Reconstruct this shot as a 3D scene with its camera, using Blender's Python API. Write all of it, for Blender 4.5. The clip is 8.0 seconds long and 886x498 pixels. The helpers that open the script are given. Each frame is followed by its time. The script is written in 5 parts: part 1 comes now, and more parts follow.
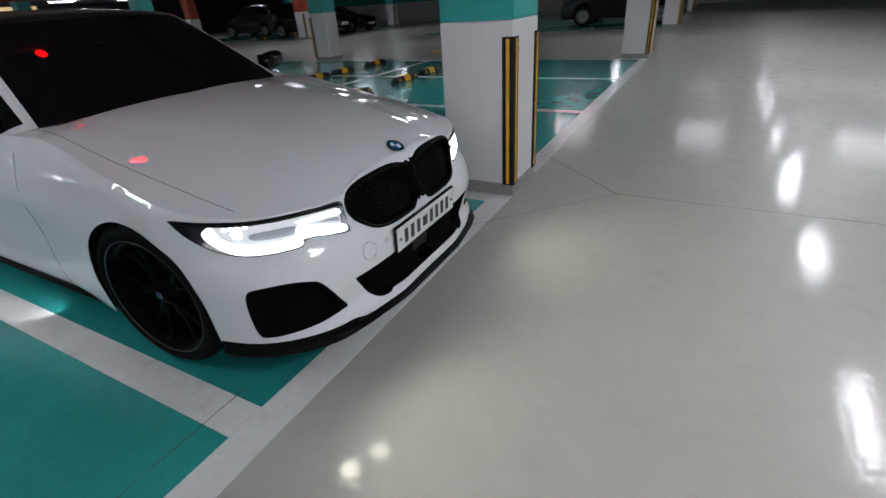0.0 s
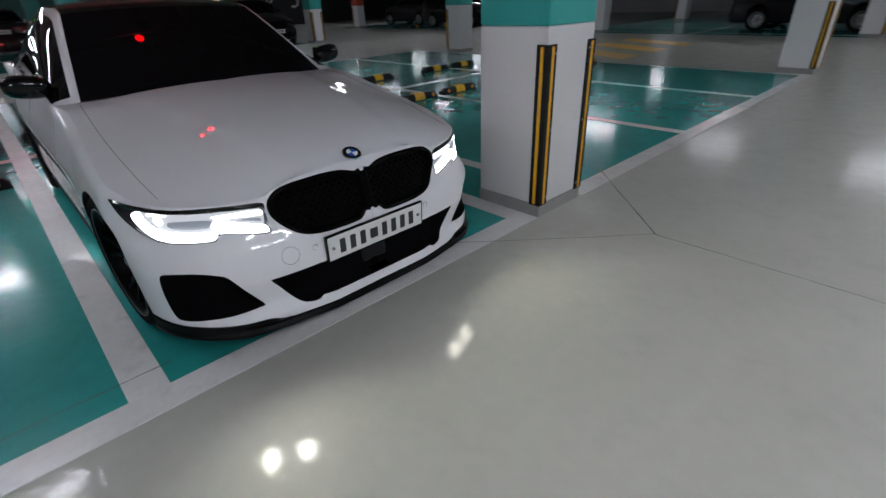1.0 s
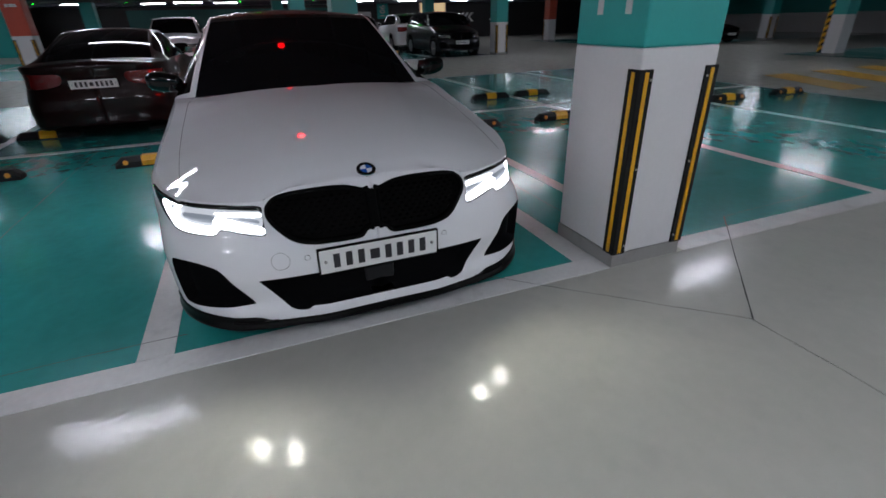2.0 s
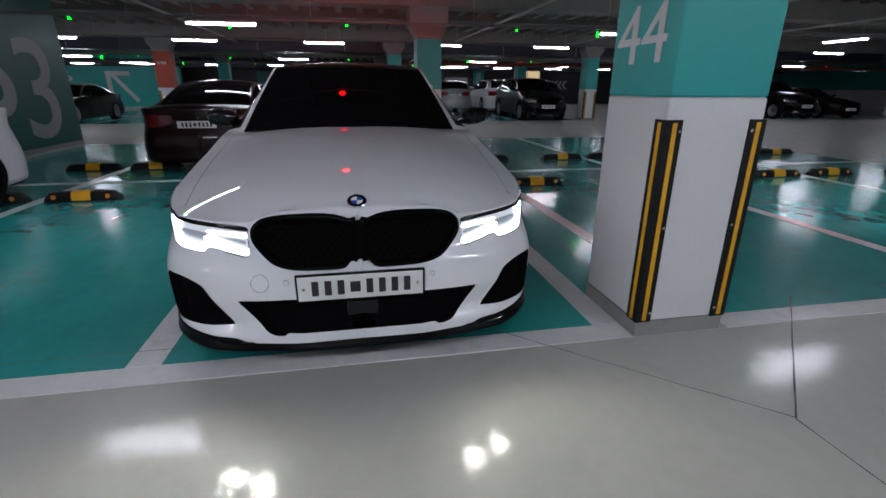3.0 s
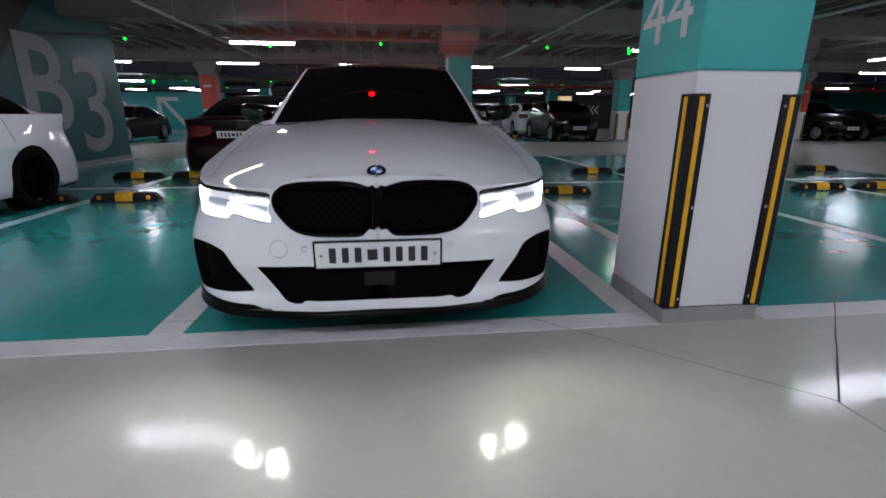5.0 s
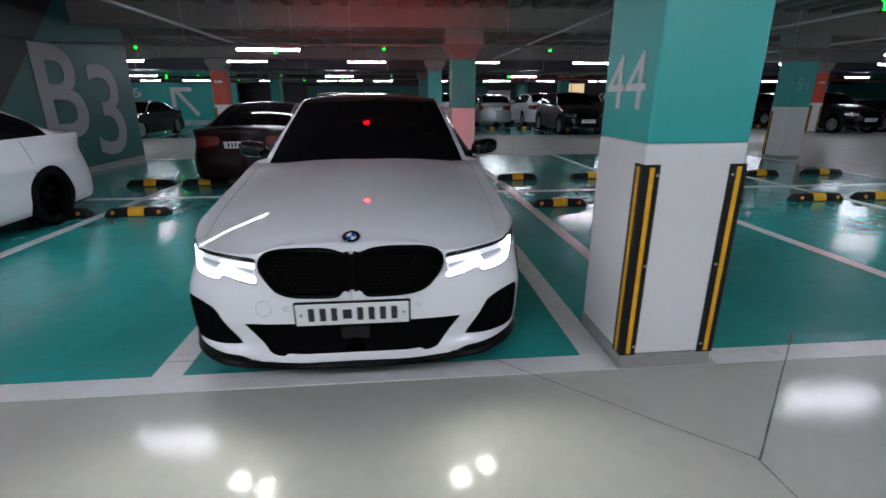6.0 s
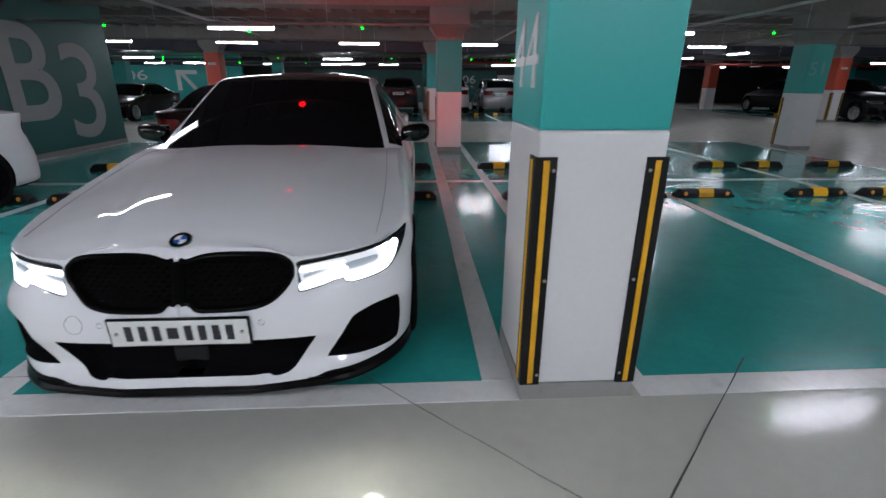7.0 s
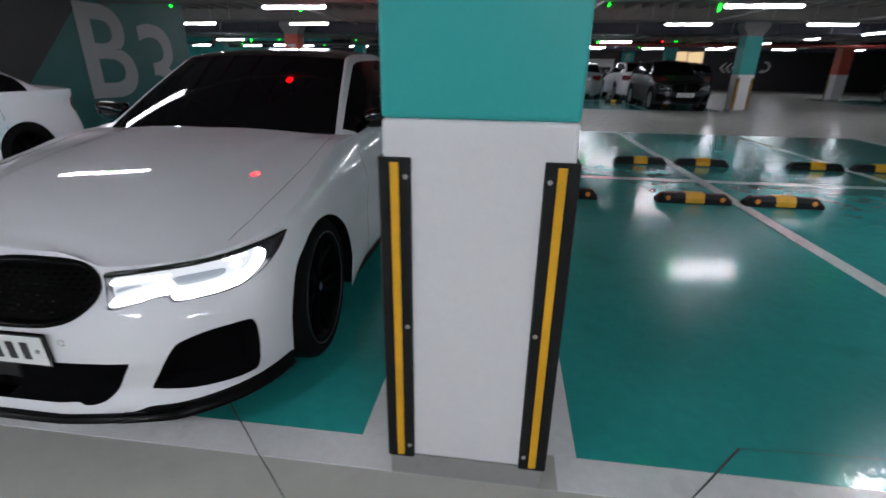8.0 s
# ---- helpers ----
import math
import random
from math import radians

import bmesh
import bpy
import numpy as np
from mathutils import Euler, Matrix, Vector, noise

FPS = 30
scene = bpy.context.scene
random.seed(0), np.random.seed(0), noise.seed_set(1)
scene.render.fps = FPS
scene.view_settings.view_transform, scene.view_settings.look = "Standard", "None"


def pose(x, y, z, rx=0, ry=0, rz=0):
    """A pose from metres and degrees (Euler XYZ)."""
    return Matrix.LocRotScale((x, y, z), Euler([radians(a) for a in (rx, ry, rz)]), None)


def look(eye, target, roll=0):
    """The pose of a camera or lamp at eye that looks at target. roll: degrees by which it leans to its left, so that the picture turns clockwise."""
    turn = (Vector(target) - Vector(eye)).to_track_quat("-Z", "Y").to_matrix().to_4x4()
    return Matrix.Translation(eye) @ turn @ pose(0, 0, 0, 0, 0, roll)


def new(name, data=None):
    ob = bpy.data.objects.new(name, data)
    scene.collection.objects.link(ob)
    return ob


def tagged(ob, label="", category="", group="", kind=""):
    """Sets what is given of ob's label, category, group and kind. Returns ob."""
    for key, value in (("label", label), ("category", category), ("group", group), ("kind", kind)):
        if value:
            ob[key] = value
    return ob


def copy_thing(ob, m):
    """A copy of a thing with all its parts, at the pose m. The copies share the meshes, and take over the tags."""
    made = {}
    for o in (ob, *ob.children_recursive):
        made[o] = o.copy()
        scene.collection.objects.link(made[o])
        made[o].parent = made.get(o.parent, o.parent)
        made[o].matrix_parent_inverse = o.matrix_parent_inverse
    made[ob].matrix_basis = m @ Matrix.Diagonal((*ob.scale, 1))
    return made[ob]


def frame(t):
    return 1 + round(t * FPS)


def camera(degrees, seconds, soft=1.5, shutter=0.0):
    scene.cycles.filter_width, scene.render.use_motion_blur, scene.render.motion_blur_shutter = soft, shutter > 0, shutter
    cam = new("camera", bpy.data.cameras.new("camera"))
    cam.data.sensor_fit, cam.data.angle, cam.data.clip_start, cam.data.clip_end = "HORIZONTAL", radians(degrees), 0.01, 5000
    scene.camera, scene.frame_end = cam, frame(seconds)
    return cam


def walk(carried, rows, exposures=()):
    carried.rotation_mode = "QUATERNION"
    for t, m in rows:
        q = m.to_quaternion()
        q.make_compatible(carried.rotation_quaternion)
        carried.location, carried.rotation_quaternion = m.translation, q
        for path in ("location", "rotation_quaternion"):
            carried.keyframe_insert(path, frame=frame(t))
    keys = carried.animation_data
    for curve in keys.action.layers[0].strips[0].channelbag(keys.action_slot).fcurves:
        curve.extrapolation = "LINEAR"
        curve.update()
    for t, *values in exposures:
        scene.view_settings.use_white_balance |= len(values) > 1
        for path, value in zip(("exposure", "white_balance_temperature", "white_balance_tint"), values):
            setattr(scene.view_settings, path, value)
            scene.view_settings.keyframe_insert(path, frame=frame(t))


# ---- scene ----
cam = camera(87.1, 8.0, 1.5, 0.35)
PATH = [
    (0, (1.144, -3.08, 1.339), (0.265, -1.554, 0.392), -4.2),
    (0.2, (1.283, -2.968, 1.338), (0.313, -1.492, 0.4), -4.3),
    (0.5, (1.463, -2.796, 1.338), (0.386, -1.395, 0.401), -2.8),
    (0.7, (1.584, -2.661, 1.367), (0.416, -1.339, 0.424), -2.8),
    (1, (1.686, -2.463, 1.348), (0.394, -1.264, 0.404), -2.4),
    (1.2, (1.744, -2.307, 1.325), (0.364, -1.202, 0.39), -2.2),
    (1.5, (1.824, -2.066, 1.346), (0.312, -1.151, 0.41), -2.2),
    (1.7, (1.838, -1.952, 1.297), (0.239, -1.163, 0.392), -2.4),
    (2, (1.880, -1.783, 1.335), (0.208, -1.133, 0.452), -1.5),
    (2.2, (1.862, -1.658, 1.342), (0.151, -1.069, 0.489), -0.6),
    (3.3, (1.939, -1.359, 1.1), (0.058, -1.059, 0.491), 0.3),
    (3.5, (1.938, -1.369, 0.995), (0.052, -1.081, 0.395), 0.4),
    (4, (1.954, -1.364, 0.86), (0.054, -1.08, 0.302), 0.2),
    (4.5, (1.968, -1.351, 0.867), (0.062, -1.084, 0.324), -0.0),
    (4.7, (1.965, -1.342, 0.878), (0.055, -1.096, 0.339), -0.0),
    (5.8, (2.091, -1.262, 1.391), (0.191, -1.076, 0.794), 0.1),
    (6, (2.096, -1.139, 1.39), (0.201, -0.966, 0.775), -0.1),
    (6.2, (2.094, -0.995, 1.364), (0.196, -0.823, 0.756), 0.4),
    (6.5, (1.981, -0.796, 1.345), (0.094, -0.633, 0.703), -0.1),
    (6.7, (1.893, -0.675, 1.322), (0.004, -0.496, 0.69), 1.0),
    (7, (1.739, -0.457, 1.351), (-0.146, -0.345, 0.681), 0.3),
    (7.2, (1.668, -0.302, 1.318), (-0.217, -0.228, 0.653), 0.0),
    (7.5, (1.504, -0.041, 1.345), (-0.37, -0.066, 0.648), 0.1),
    (7.7, (1.433, 0.094, 1.303), (-0.454, 0.0, 0.645), 0.4),
    (8, (1.196, 0.318, 1.313), (-0.652, 0.081, 0.585), 0.75),
]
walk(cam, [(t, look(eye, target, roll)) for t, eye, target, roll in PATH], [(0, 0.18, 6500, 11), (1, 0.02, 6420, 12), (2.2, -0.04, 6280, 13), (3.5, 0.12, 6240, 14), (4.5, 0.20, 6240, 14), (6, 0.40, 6290, 13), (7.5, 0.48, 6380, 12), (8, 0.50, 6400, 12)])

# ---- world: a closed underground hall, so almost no light from outside ----
world = bpy.data.worlds.new("underground")
scene.world = world
world.use_nodes = True
world.node_tree.nodes["Background"].inputs["Color"].default_value = (0.02, 0.02, 0.022, 1)
world.node_tree.nodes["Background"].inputs["Strength"].default_value = 0.2
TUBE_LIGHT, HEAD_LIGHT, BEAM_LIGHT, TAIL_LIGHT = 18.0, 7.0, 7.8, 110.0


# ---- materials ----
def node_material(name):
    m = bpy.data.materials.new(name)
    m.use_nodes = True
    return m, m.node_tree.nodes, m.node_tree.links, m.node_tree.nodes["Principled BSDF"]


def surface(name, color, rough=0.5, metal=0.0, vary=0.15, scale=3.0, fine=60.0, bump=0.0, bump_scale=40.0, coat=0.0, coat_rough=0.03,
            rough_vary=0.1, spots=0.0, spot_scale=9.0, ior=1.5, stretch=(1, 1, 1), spec=0.5):
    """A paint, plastic, metal or concrete with variation at two scales, stains and fine relief."""
    m, n, l, p = node_material(name)
    co = n.new("ShaderNodeTexCoord")
    geo = n.new("ShaderNodeNewGeometry")
    stretcher = n.new("ShaderNodeVectorMath")
    stretcher.operation = "MULTIPLY"
    stretcher.inputs[1].default_value = stretch
    l.new(geo.outputs["Position"], stretcher.inputs[0])
    big, small = n.new("ShaderNodeTexNoise"), n.new("ShaderNodeTexNoise")
    for node, size, detail in ((big, scale, 4.0), (small, fine, 3.0)):
        node.inputs["Scale"].default_value, node.inputs["Detail"].default_value = size, detail
        l.new(stretcher.outputs[0], node.inputs["Vector"])
    both = n.new("ShaderNodeMix")
    both.data_type = "FLOAT"
    both.inputs[0].default_value = 0.35
    l.new(big.outputs["Fac"], both.inputs[2])
    l.new(small.outputs["Fac"], both.inputs[3])
    ramp = n.new("ShaderNodeValToRGB")
    ramp.color_ramp.elements[0].position, ramp.color_ramp.elements[1].position = 0.3, 0.7
    dark = [c * (1 - vary) for c in color]
    light = [min(1, c * (1 + vary)) for c in color]
    ramp.color_ramp.elements[0].color = (*dark, 1)
    ramp.color_ramp.elements[1].color = (*light, 1)
    l.new(both.outputs[0], ramp.inputs[0])
    out = ramp.outputs[0]
    if spots:
        spot = n.new("ShaderNodeTexNoise")
        spot.inputs["Scale"].default_value, spot.inputs["Detail"].default_value = spot_scale, 6.0
        l.new(geo.outputs["Position"], spot.inputs["Vector"])
        cut = n.new("ShaderNodeMapRange")
        cut.inputs[1].default_value, cut.inputs[2].default_value = 0.58, 0.75
        cut.inputs[4].default_value = spots
        l.new(spot.outputs["Fac"], cut.inputs[0])
        stain = n.new("ShaderNodeMix")
        stain.data_type = "RGBA"
        stain.inputs[7].default_value = (*[c * 0.45 for c in color], 1)
        l.new(cut.outputs[0], stain.inputs[0])
        l.new(out, stain.inputs[6])
        out = stain.outputs[2]
    l.new(out, p.inputs["Base Color"])
    span = n.new("ShaderNodeMapRange")
    span.inputs[3].default_value, span.inputs[4].default_value = max(0.0, rough * (1 - rough_vary)), min(1.0, rough * (1 + rough_vary))
    l.new(big.outputs["Fac"], span.inputs[0])
    l.new(span.outputs[0], p.inputs["Roughness"])
    p.inputs["Metallic"].default_value, p.inputs["IOR"].default_value = metal, ior
    p.inputs["Specular IOR Level"].default_value = spec
    p.inputs["Coat Weight"].default_value, p.inputs["Coat Roughness"].default_value = coat, coat_rough
    if bump:
        wave = n.new("ShaderNodeTexNoise")
        wave.inputs["Scale"].default_value, wave.inputs["Detail"].default_value = bump_scale, 3.0
        l.new(stretcher.outputs[0], wave.inputs["Vector"])
        relief = n.new("ShaderNodeBump")
        relief.inputs["Strength"].default_value, relief.inputs["Distance"].default_value = 1.0, bump
        l.new(wave.outputs["Fac"], relief.inputs["Height"])
        l.new(relief.outputs[0], p.inputs["Normal"])
    return m


def glowing(name, color, strength, base=1.0):
    m, n, l, p = node_material(name)
    p.inputs["Base Color"].default_value = (*[c * base for c in color], 1)
    p.inputs["Emission Color"].default_value = (*color, 1)
    p.inputs["Emission Strength"].default_value = strength
    return m


def worn_gloss(m, low, high, rough, ripple, ripple_scale, patch_scale=7.0):
    """A clear top coat on a floor: rippled by the roller, and rubbed dull in patches."""
    n, l, p = m.node_tree.nodes, m.node_tree.links, m.node_tree.nodes["Principled BSDF"]
    geo, patch, span, wave, relief = [n.new("ShaderNode" + kind) for kind in ("NewGeometry", "TexNoise", "MapRange", "TexNoise", "Bump")]
    patch.inputs["Scale"].default_value, patch.inputs["Detail"].default_value, patch.inputs["Roughness"].default_value = patch_scale, 5.0, 0.65
    span.inputs[1].default_value, span.inputs[2].default_value, span.inputs[3].default_value, span.inputs[4].default_value = 0.40, 0.62, low, high
    wave.inputs["Scale"].default_value, wave.inputs["Detail"].default_value = ripple_scale, 2.0
    relief.inputs["Strength"].default_value, relief.inputs["Distance"].default_value = 1.0, ripple
    for node in (patch, wave):
        l.new(geo.outputs["Position"], node.inputs["Vector"])
    l.new(patch.outputs["Fac"], span.inputs[0])
    l.new(span.outputs[0], p.inputs["Coat Weight"])
    l.new(wave.outputs["Fac"], relief.inputs["Height"])
    l.new(relief.outputs[0], p.inputs["Coat Normal"])
    p.inputs["Coat Roughness"].default_value = rough
    return m


EPOXY = worn_gloss(surface("grey_epoxy", (0.45, 0.452, 0.408), 0.38, vary=0.07, scale=0.9, fine=14, bump=0.0002, bump_scale=30.0, rough_vary=0.25, spots=0.10, spot_scale=5, spec=0.18), 0.24, 0.42, 0.035, 0.0012, 30.0, 5.0)
TEAL_FLOOR = worn_gloss(surface("teal_epoxy", (0.028, 0.325, 0.305), 0.24, vary=0.14, scale=1.1, fine=16, bump=0.0002, bump_scale=30.0, rough_vary=0.3, spots=0.25, spot_scale=4, spec=0.24), 0.42, 0.66, 0.03, 0.0009, 32.0, 5.0)
LINE_PAINT = surface("white_line_paint", (0.73, 0.735, 0.728), 0.22, vary=0.10, scale=2.5, fine=30, bump=0.0009, bump_scale=8.0, spots=0.35, spot_scale=7)
YELLOW_LINE = surface("yellow_line_paint", (0.66, 0.37, 0.035), 0.35, vary=0.15, spots=0.4)
JOINT = surface("dark_joint", (0.055, 0.054, 0.052), 0.6, vary=0.3, scale=6)
WHITE_WALL = surface("white_wall_paint", (0.74, 0.73, 0.74), 0.42, vary=0.04, scale=1.5, fine=40, bump=0.0006, bump_scale=90, spots=0.10, spot_scale=3)
TEAL_WALL = surface("teal_wall_paint", (0.024, 0.372, 0.348), 0.42, vary=0.05, scale=1.5, fine=40, bump=0.0006, bump_scale=90)
FADED_TEAL = surface("faded_teal_paint", (0.14, 0.42, 0.40), 0.5, vary=0.1)
# core and far walls' teal, with their dimmer light put into the colour
DIMMED_TEAL = surface("dimmed_teal_wall_paint", (0.010, 0.112, 0.104), 0.45, vary=0.06, scale=1.2, fine=40, bump=0.0006, bump_scale=90)
RED_WALL = surface("red_wall_paint", (0.50, 0.055, 0.02), 0.45, vary=0.06, bump=0.0006, bump_scale=90)
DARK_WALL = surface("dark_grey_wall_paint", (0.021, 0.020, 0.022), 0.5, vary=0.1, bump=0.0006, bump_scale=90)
PLINTH = surface("grey_plinth_paint", (0.30, 0.295, 0.285), 0.35, vary=0.08, spots=0.25)
CONCRETE = surface("bare_concrete", (0.23, 0.225, 0.22), 0.75, vary=0.18, scale=1.2, fine=25, bump=0.003, bump_scale=20, spots=0.35, spot_scale=2)
DECK = surface("grey_ceiling_deck", (0.19, 0.18, 0.17), 0.6, vary=0.2, scale=0.8, fine=12, bump=0.002, bump_scale=15, spots=0.3, spot_scale=2)
DUCT = surface("navy_insulation", (0.012, 0.014, 0.03), 0.45, vary=0.3)
CONDUIT = surface("dull_conduit_paint", (0.13, 0.13, 0.132), 0.6, vary=0.15)
GALV = surface("galvanised_steel", (0.55, 0.55, 0.55), 0.38, 0.6, vary=0.12)
RUBBER = surface("black_rubber", (0.010, 0.010, 0.0105), 0.5, vary=0.3, spec=0.22, scale=8, fine=90, bump=0.0012, bump_scale=120)
YELLOW = surface("yellow_reflective_strip", (0.80, 0.41, 0.012), 0.45, vary=0.15, scale=12, fine=120, bump=0.0005, bump_scale=300)
ORANGE = surface("orange_reflector", (0.75, 0.26, 0.02), 0.3, vary=0.1)
# lettering grey, darkened to carry the core wall's dim light in its colour
DIMMED_LETTER_GREY = surface("dimmed_grey_lettering", (0.36, 0.365, 0.37), 0.5, vary=0.05)
SIGN_WHITE = surface("white_sign_paint", (0.62, 0.63, 0.62), 0.45, vary=0.05)
SCREW = surface("zinc_screw", (0.5, 0.5, 0.5), 0.35, 0.9)
WHITE_CAR = surface("white_car_paint", (0.80, 0.805, 0.83), 0.22, vary=0.01, scale=1, fine=400, coat=1.0, coat_rough=0.012, rough_vary=0.02, spec=0.0)
BLACK_CAR = surface("black_car_paint", (0.006, 0.006, 0.008), 0.3, vary=0.05, coat=0.55, coat_rough=0.02, spec=0.1)
MAROON_CAR = surface("black_cherry_car_paint", (0.010, 0.003, 0.003), 0.3, vary=0.05, coat=0.55, coat_rough=0.02, spec=0.1)
SILVER_CAR = surface("silver_car_paint", (0.36, 0.37, 0.38), 0.25, 0.5, vary=0.03, coat=1.0, coat_rough=0.02)
GLOSS_BLACK = surface("gloss_black_trim", (0.004, 0.004, 0.004), 0.07, vary=0.1, spec=0.45)
SATIN_BLACK = surface("satin_black_plastic", (0.005, 0.005, 0.0055), 0.5, vary=0.2, fine=200, spec=0.12)
GRILLE_BLACK = surface("grille_black_plastic", (0.003, 0.003, 0.003), 0.08, vary=0.1, spec=0.9)
GRILLE_BACK = surface("grille_back_plastic", (0.0022, 0.0022, 0.0022), 0.6, vary=0.1, spec=0.03)
INTAKE_BLACK = surface("intake_black_plastic", (0.004, 0.004, 0.0045), 0.6, vary=0.15, fine=200, spec=0.012)
TRIM_DARK = surface("dark_gloss_trim", (0.003, 0.003, 0.003), 0.2, vary=0.1, spec=0.06)
LIP_BLACK = surface("black_lip_plastic", (0.003, 0.003, 0.003), 0.3, vary=0.1, spec=0.08)
RADAR_GREY = surface("dull_grey_radar_cover", (0.016, 0.016, 0.018), 0.4, vary=0.1, spec=0.15)
TINT = surface("dark_tinted_glass", (0.006, 0.006, 0.007), 0.012, spec=0.06, vary=0.1, rough_vary=0.0)
CHROME = surface("chrome", (0.75, 0.75, 0.77), 0.08, 1.0, vary=0.02)
SMOKE = surface("dark_headlight_housing", (0.035, 0.035, 0.04), 0.2, 0.5, vary=0.1)
TYRE = surface("tyre_rubber", (0.007, 0.007, 0.007), 0.8, spec=0.06, vary=0.25, fine=120, bump=0.001, bump_scale=150)
RIM_BLACK = surface("black_alloy", (0.003, 0.003, 0.0035), 0.25, vary=0.1, spec=0.03)
RIM_EDGE = surface("worn_alloy_edge", (0.09, 0.09, 0.093), 0.35, 0.7, vary=0.1)
RED_PAINT = surface("dull_red_pipe_paint", (0.20, 0.025, 0.018), 0.5, vary=0.12)
RIM_GREY = surface("grey_alloy", (0.33, 0.33, 0.34), 0.3, 0.8, vary=0.05)
PLATE_WHITE = surface("white_plate", (0.74, 0.75, 0.74), 0.4, vary=0.03)
PLATE_INK = surface("plate_ink", (0.02, 0.02, 0.025), 0.5)
TAIL_RED = surface("red_tail_lens", (0.11, 0.006, 0.006), 0.08, vary=0.1, coat=0.8)
BLUE = surface("blue_enamel", (0.02, 0.10, 0.42), 0.2)
HUB_BLUE = surface("dull_blue_cap", (0.05, 0.075, 0.14), 0.3)
BADGE_WHITE = surface("white_enamel", (0.75, 0.75, 0.77), 0.2)
TUBE = glowing("lit_tube", (0.90, 0.915, 1.0), TUBE_LIGHT)
TUBE_ROW = glowing("lit_row_tube", (0.90, 0.915, 1.0), TUBE_LIGHT * 2.75)
TUBE_FRONT = glowing("lit_front_tube", (0.90, 0.92, 1.0), TUBE_LIGHT * 3.7)
TUBE_CROSS = glowing("lit_cross_tube", (0.90, 0.92, 1.0), TUBE_LIGHT * 1.7)
TUBE_AISLE = glowing("lit_aisle_tube", (0.90, 0.92, 1.0), TUBE_LIGHT * 3.0)
HEAD_GLOW = glowing("lit_headlight", (0.93, 0.96, 1.0), HEAD_LIGHT)
HEAD_MILD = glowing("lit_upper_bar", (0.93, 0.96, 1.0), 5.0)
HEAD_SOFT = glowing("lit_reflector", (0.88, 0.93, 1.0), 0.68, 0.03)
HEAD_DIM = glowing("dim_lens_shield", (0.75, 0.86, 1.0), 0.3, 0.02)
GREEN_GLOW = glowing("green_led", (0.0005, 1.0, 0.006), 16.0)
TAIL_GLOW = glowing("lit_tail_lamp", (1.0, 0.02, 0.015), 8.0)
RED_GLOW = glowing("red_led", (1.0, 0.003, 0.004), 65.0)
RED_SMALL = glowing("small_red_led", (1.0, 0.004, 0.004), 9.0)
# glow added in place of a warmly lit opening in the far wall
OPENING_GLOW = glowing("warm_opening_glow", (1.0, 0.72, 0.38), 0.55)
m, n, l, p = node_material("clear_lens")
p.inputs["Transmission Weight"].default_value, p.inputs["Roughness"].default_value, p.inputs["IOR"].default_value = 1.0, 0.0, 1.05
p.inputs["Specular IOR Level"].default_value = 0.9
CLEAR = m


# ---- mesh helpers ----
def mesh_object(name, bm, material, parent=None, label="", smooth=False):
    data = bpy.data.meshes.new(name)
    bm.normal_update()
    bm.to_mesh(data)
    bm.free()
    for mat in material if isinstance(material, (list, tuple)) else [material]:
        data.materials.append(mat)
    if smooth:
        data.polygons.foreach_set("use_smooth", [True] * len(data.polygons))
    ob = new(name, data)
    ob.parent = parent
    if label:
        ob["label"] = label
    return ob


def part(name, bm, material, parent, label="", smooth=False):
    return mesh_object(name, bm, material, parent, label, smooth)


def box(x0, x1, y0, y1, z0, z1, bevel=0.0, segments=2, bm=None):
    bm = bm or bmesh.new()
    made = bmesh.ops.create_cube(bm, size=1.0)["verts"]
    for v in made:
        v.co = Vector(((x0 + x1) / 2 + v.co.x * (x1 - x0), (y0 + y1) / 2 + v.co.y * (y1 - y0), (z0 + z1) / 2 + v.co.z * (z1 - z0)))
    if bevel:
        edges = list({e for v in made for e in v.link_edges})
        bmesh.ops.bevel(bm, geom=edges, offset=bevel, segments=segments, affect="EDGES", profile=0.5)
    return bm


def prism(outline, axis, a, b, bevel=0.0):
    """A closed 2D outline drawn out along an axis from a to b; the outline's pair are the two other axes in order."""
    bm = bmesh.new()
    rest = [i for i in range(3) if i != "xyz".index(axis)]

    def at(u, v, w):
        co = [0.0, 0.0, 0.0]
        co[rest[0]], co[rest[1]], co["xyz".index(axis)] = u, v, w
        return bm.verts.new(co)

    low, high = [at(u, v, a) for u, v in outline], [at(u, v, b) for u, v in outline]
    count = len(outline)
    for i in range(count):
        bm.faces.new((low[i], low[(i + 1) % count], high[(i + 1) % count], high[i]))
    bm.faces.new(low[::-1])
    bm.faces.new(high)
    bmesh.ops.recalc_face_normals(bm, faces=bm.faces[:])
    if bevel:
        bmesh.ops.bevel(bm, geom=[e for e in bm.edges if e.calc_face_angle(0) > 0.6], offset=bevel, segments=2, affect="EDGES", profile=0.5)
    return bm


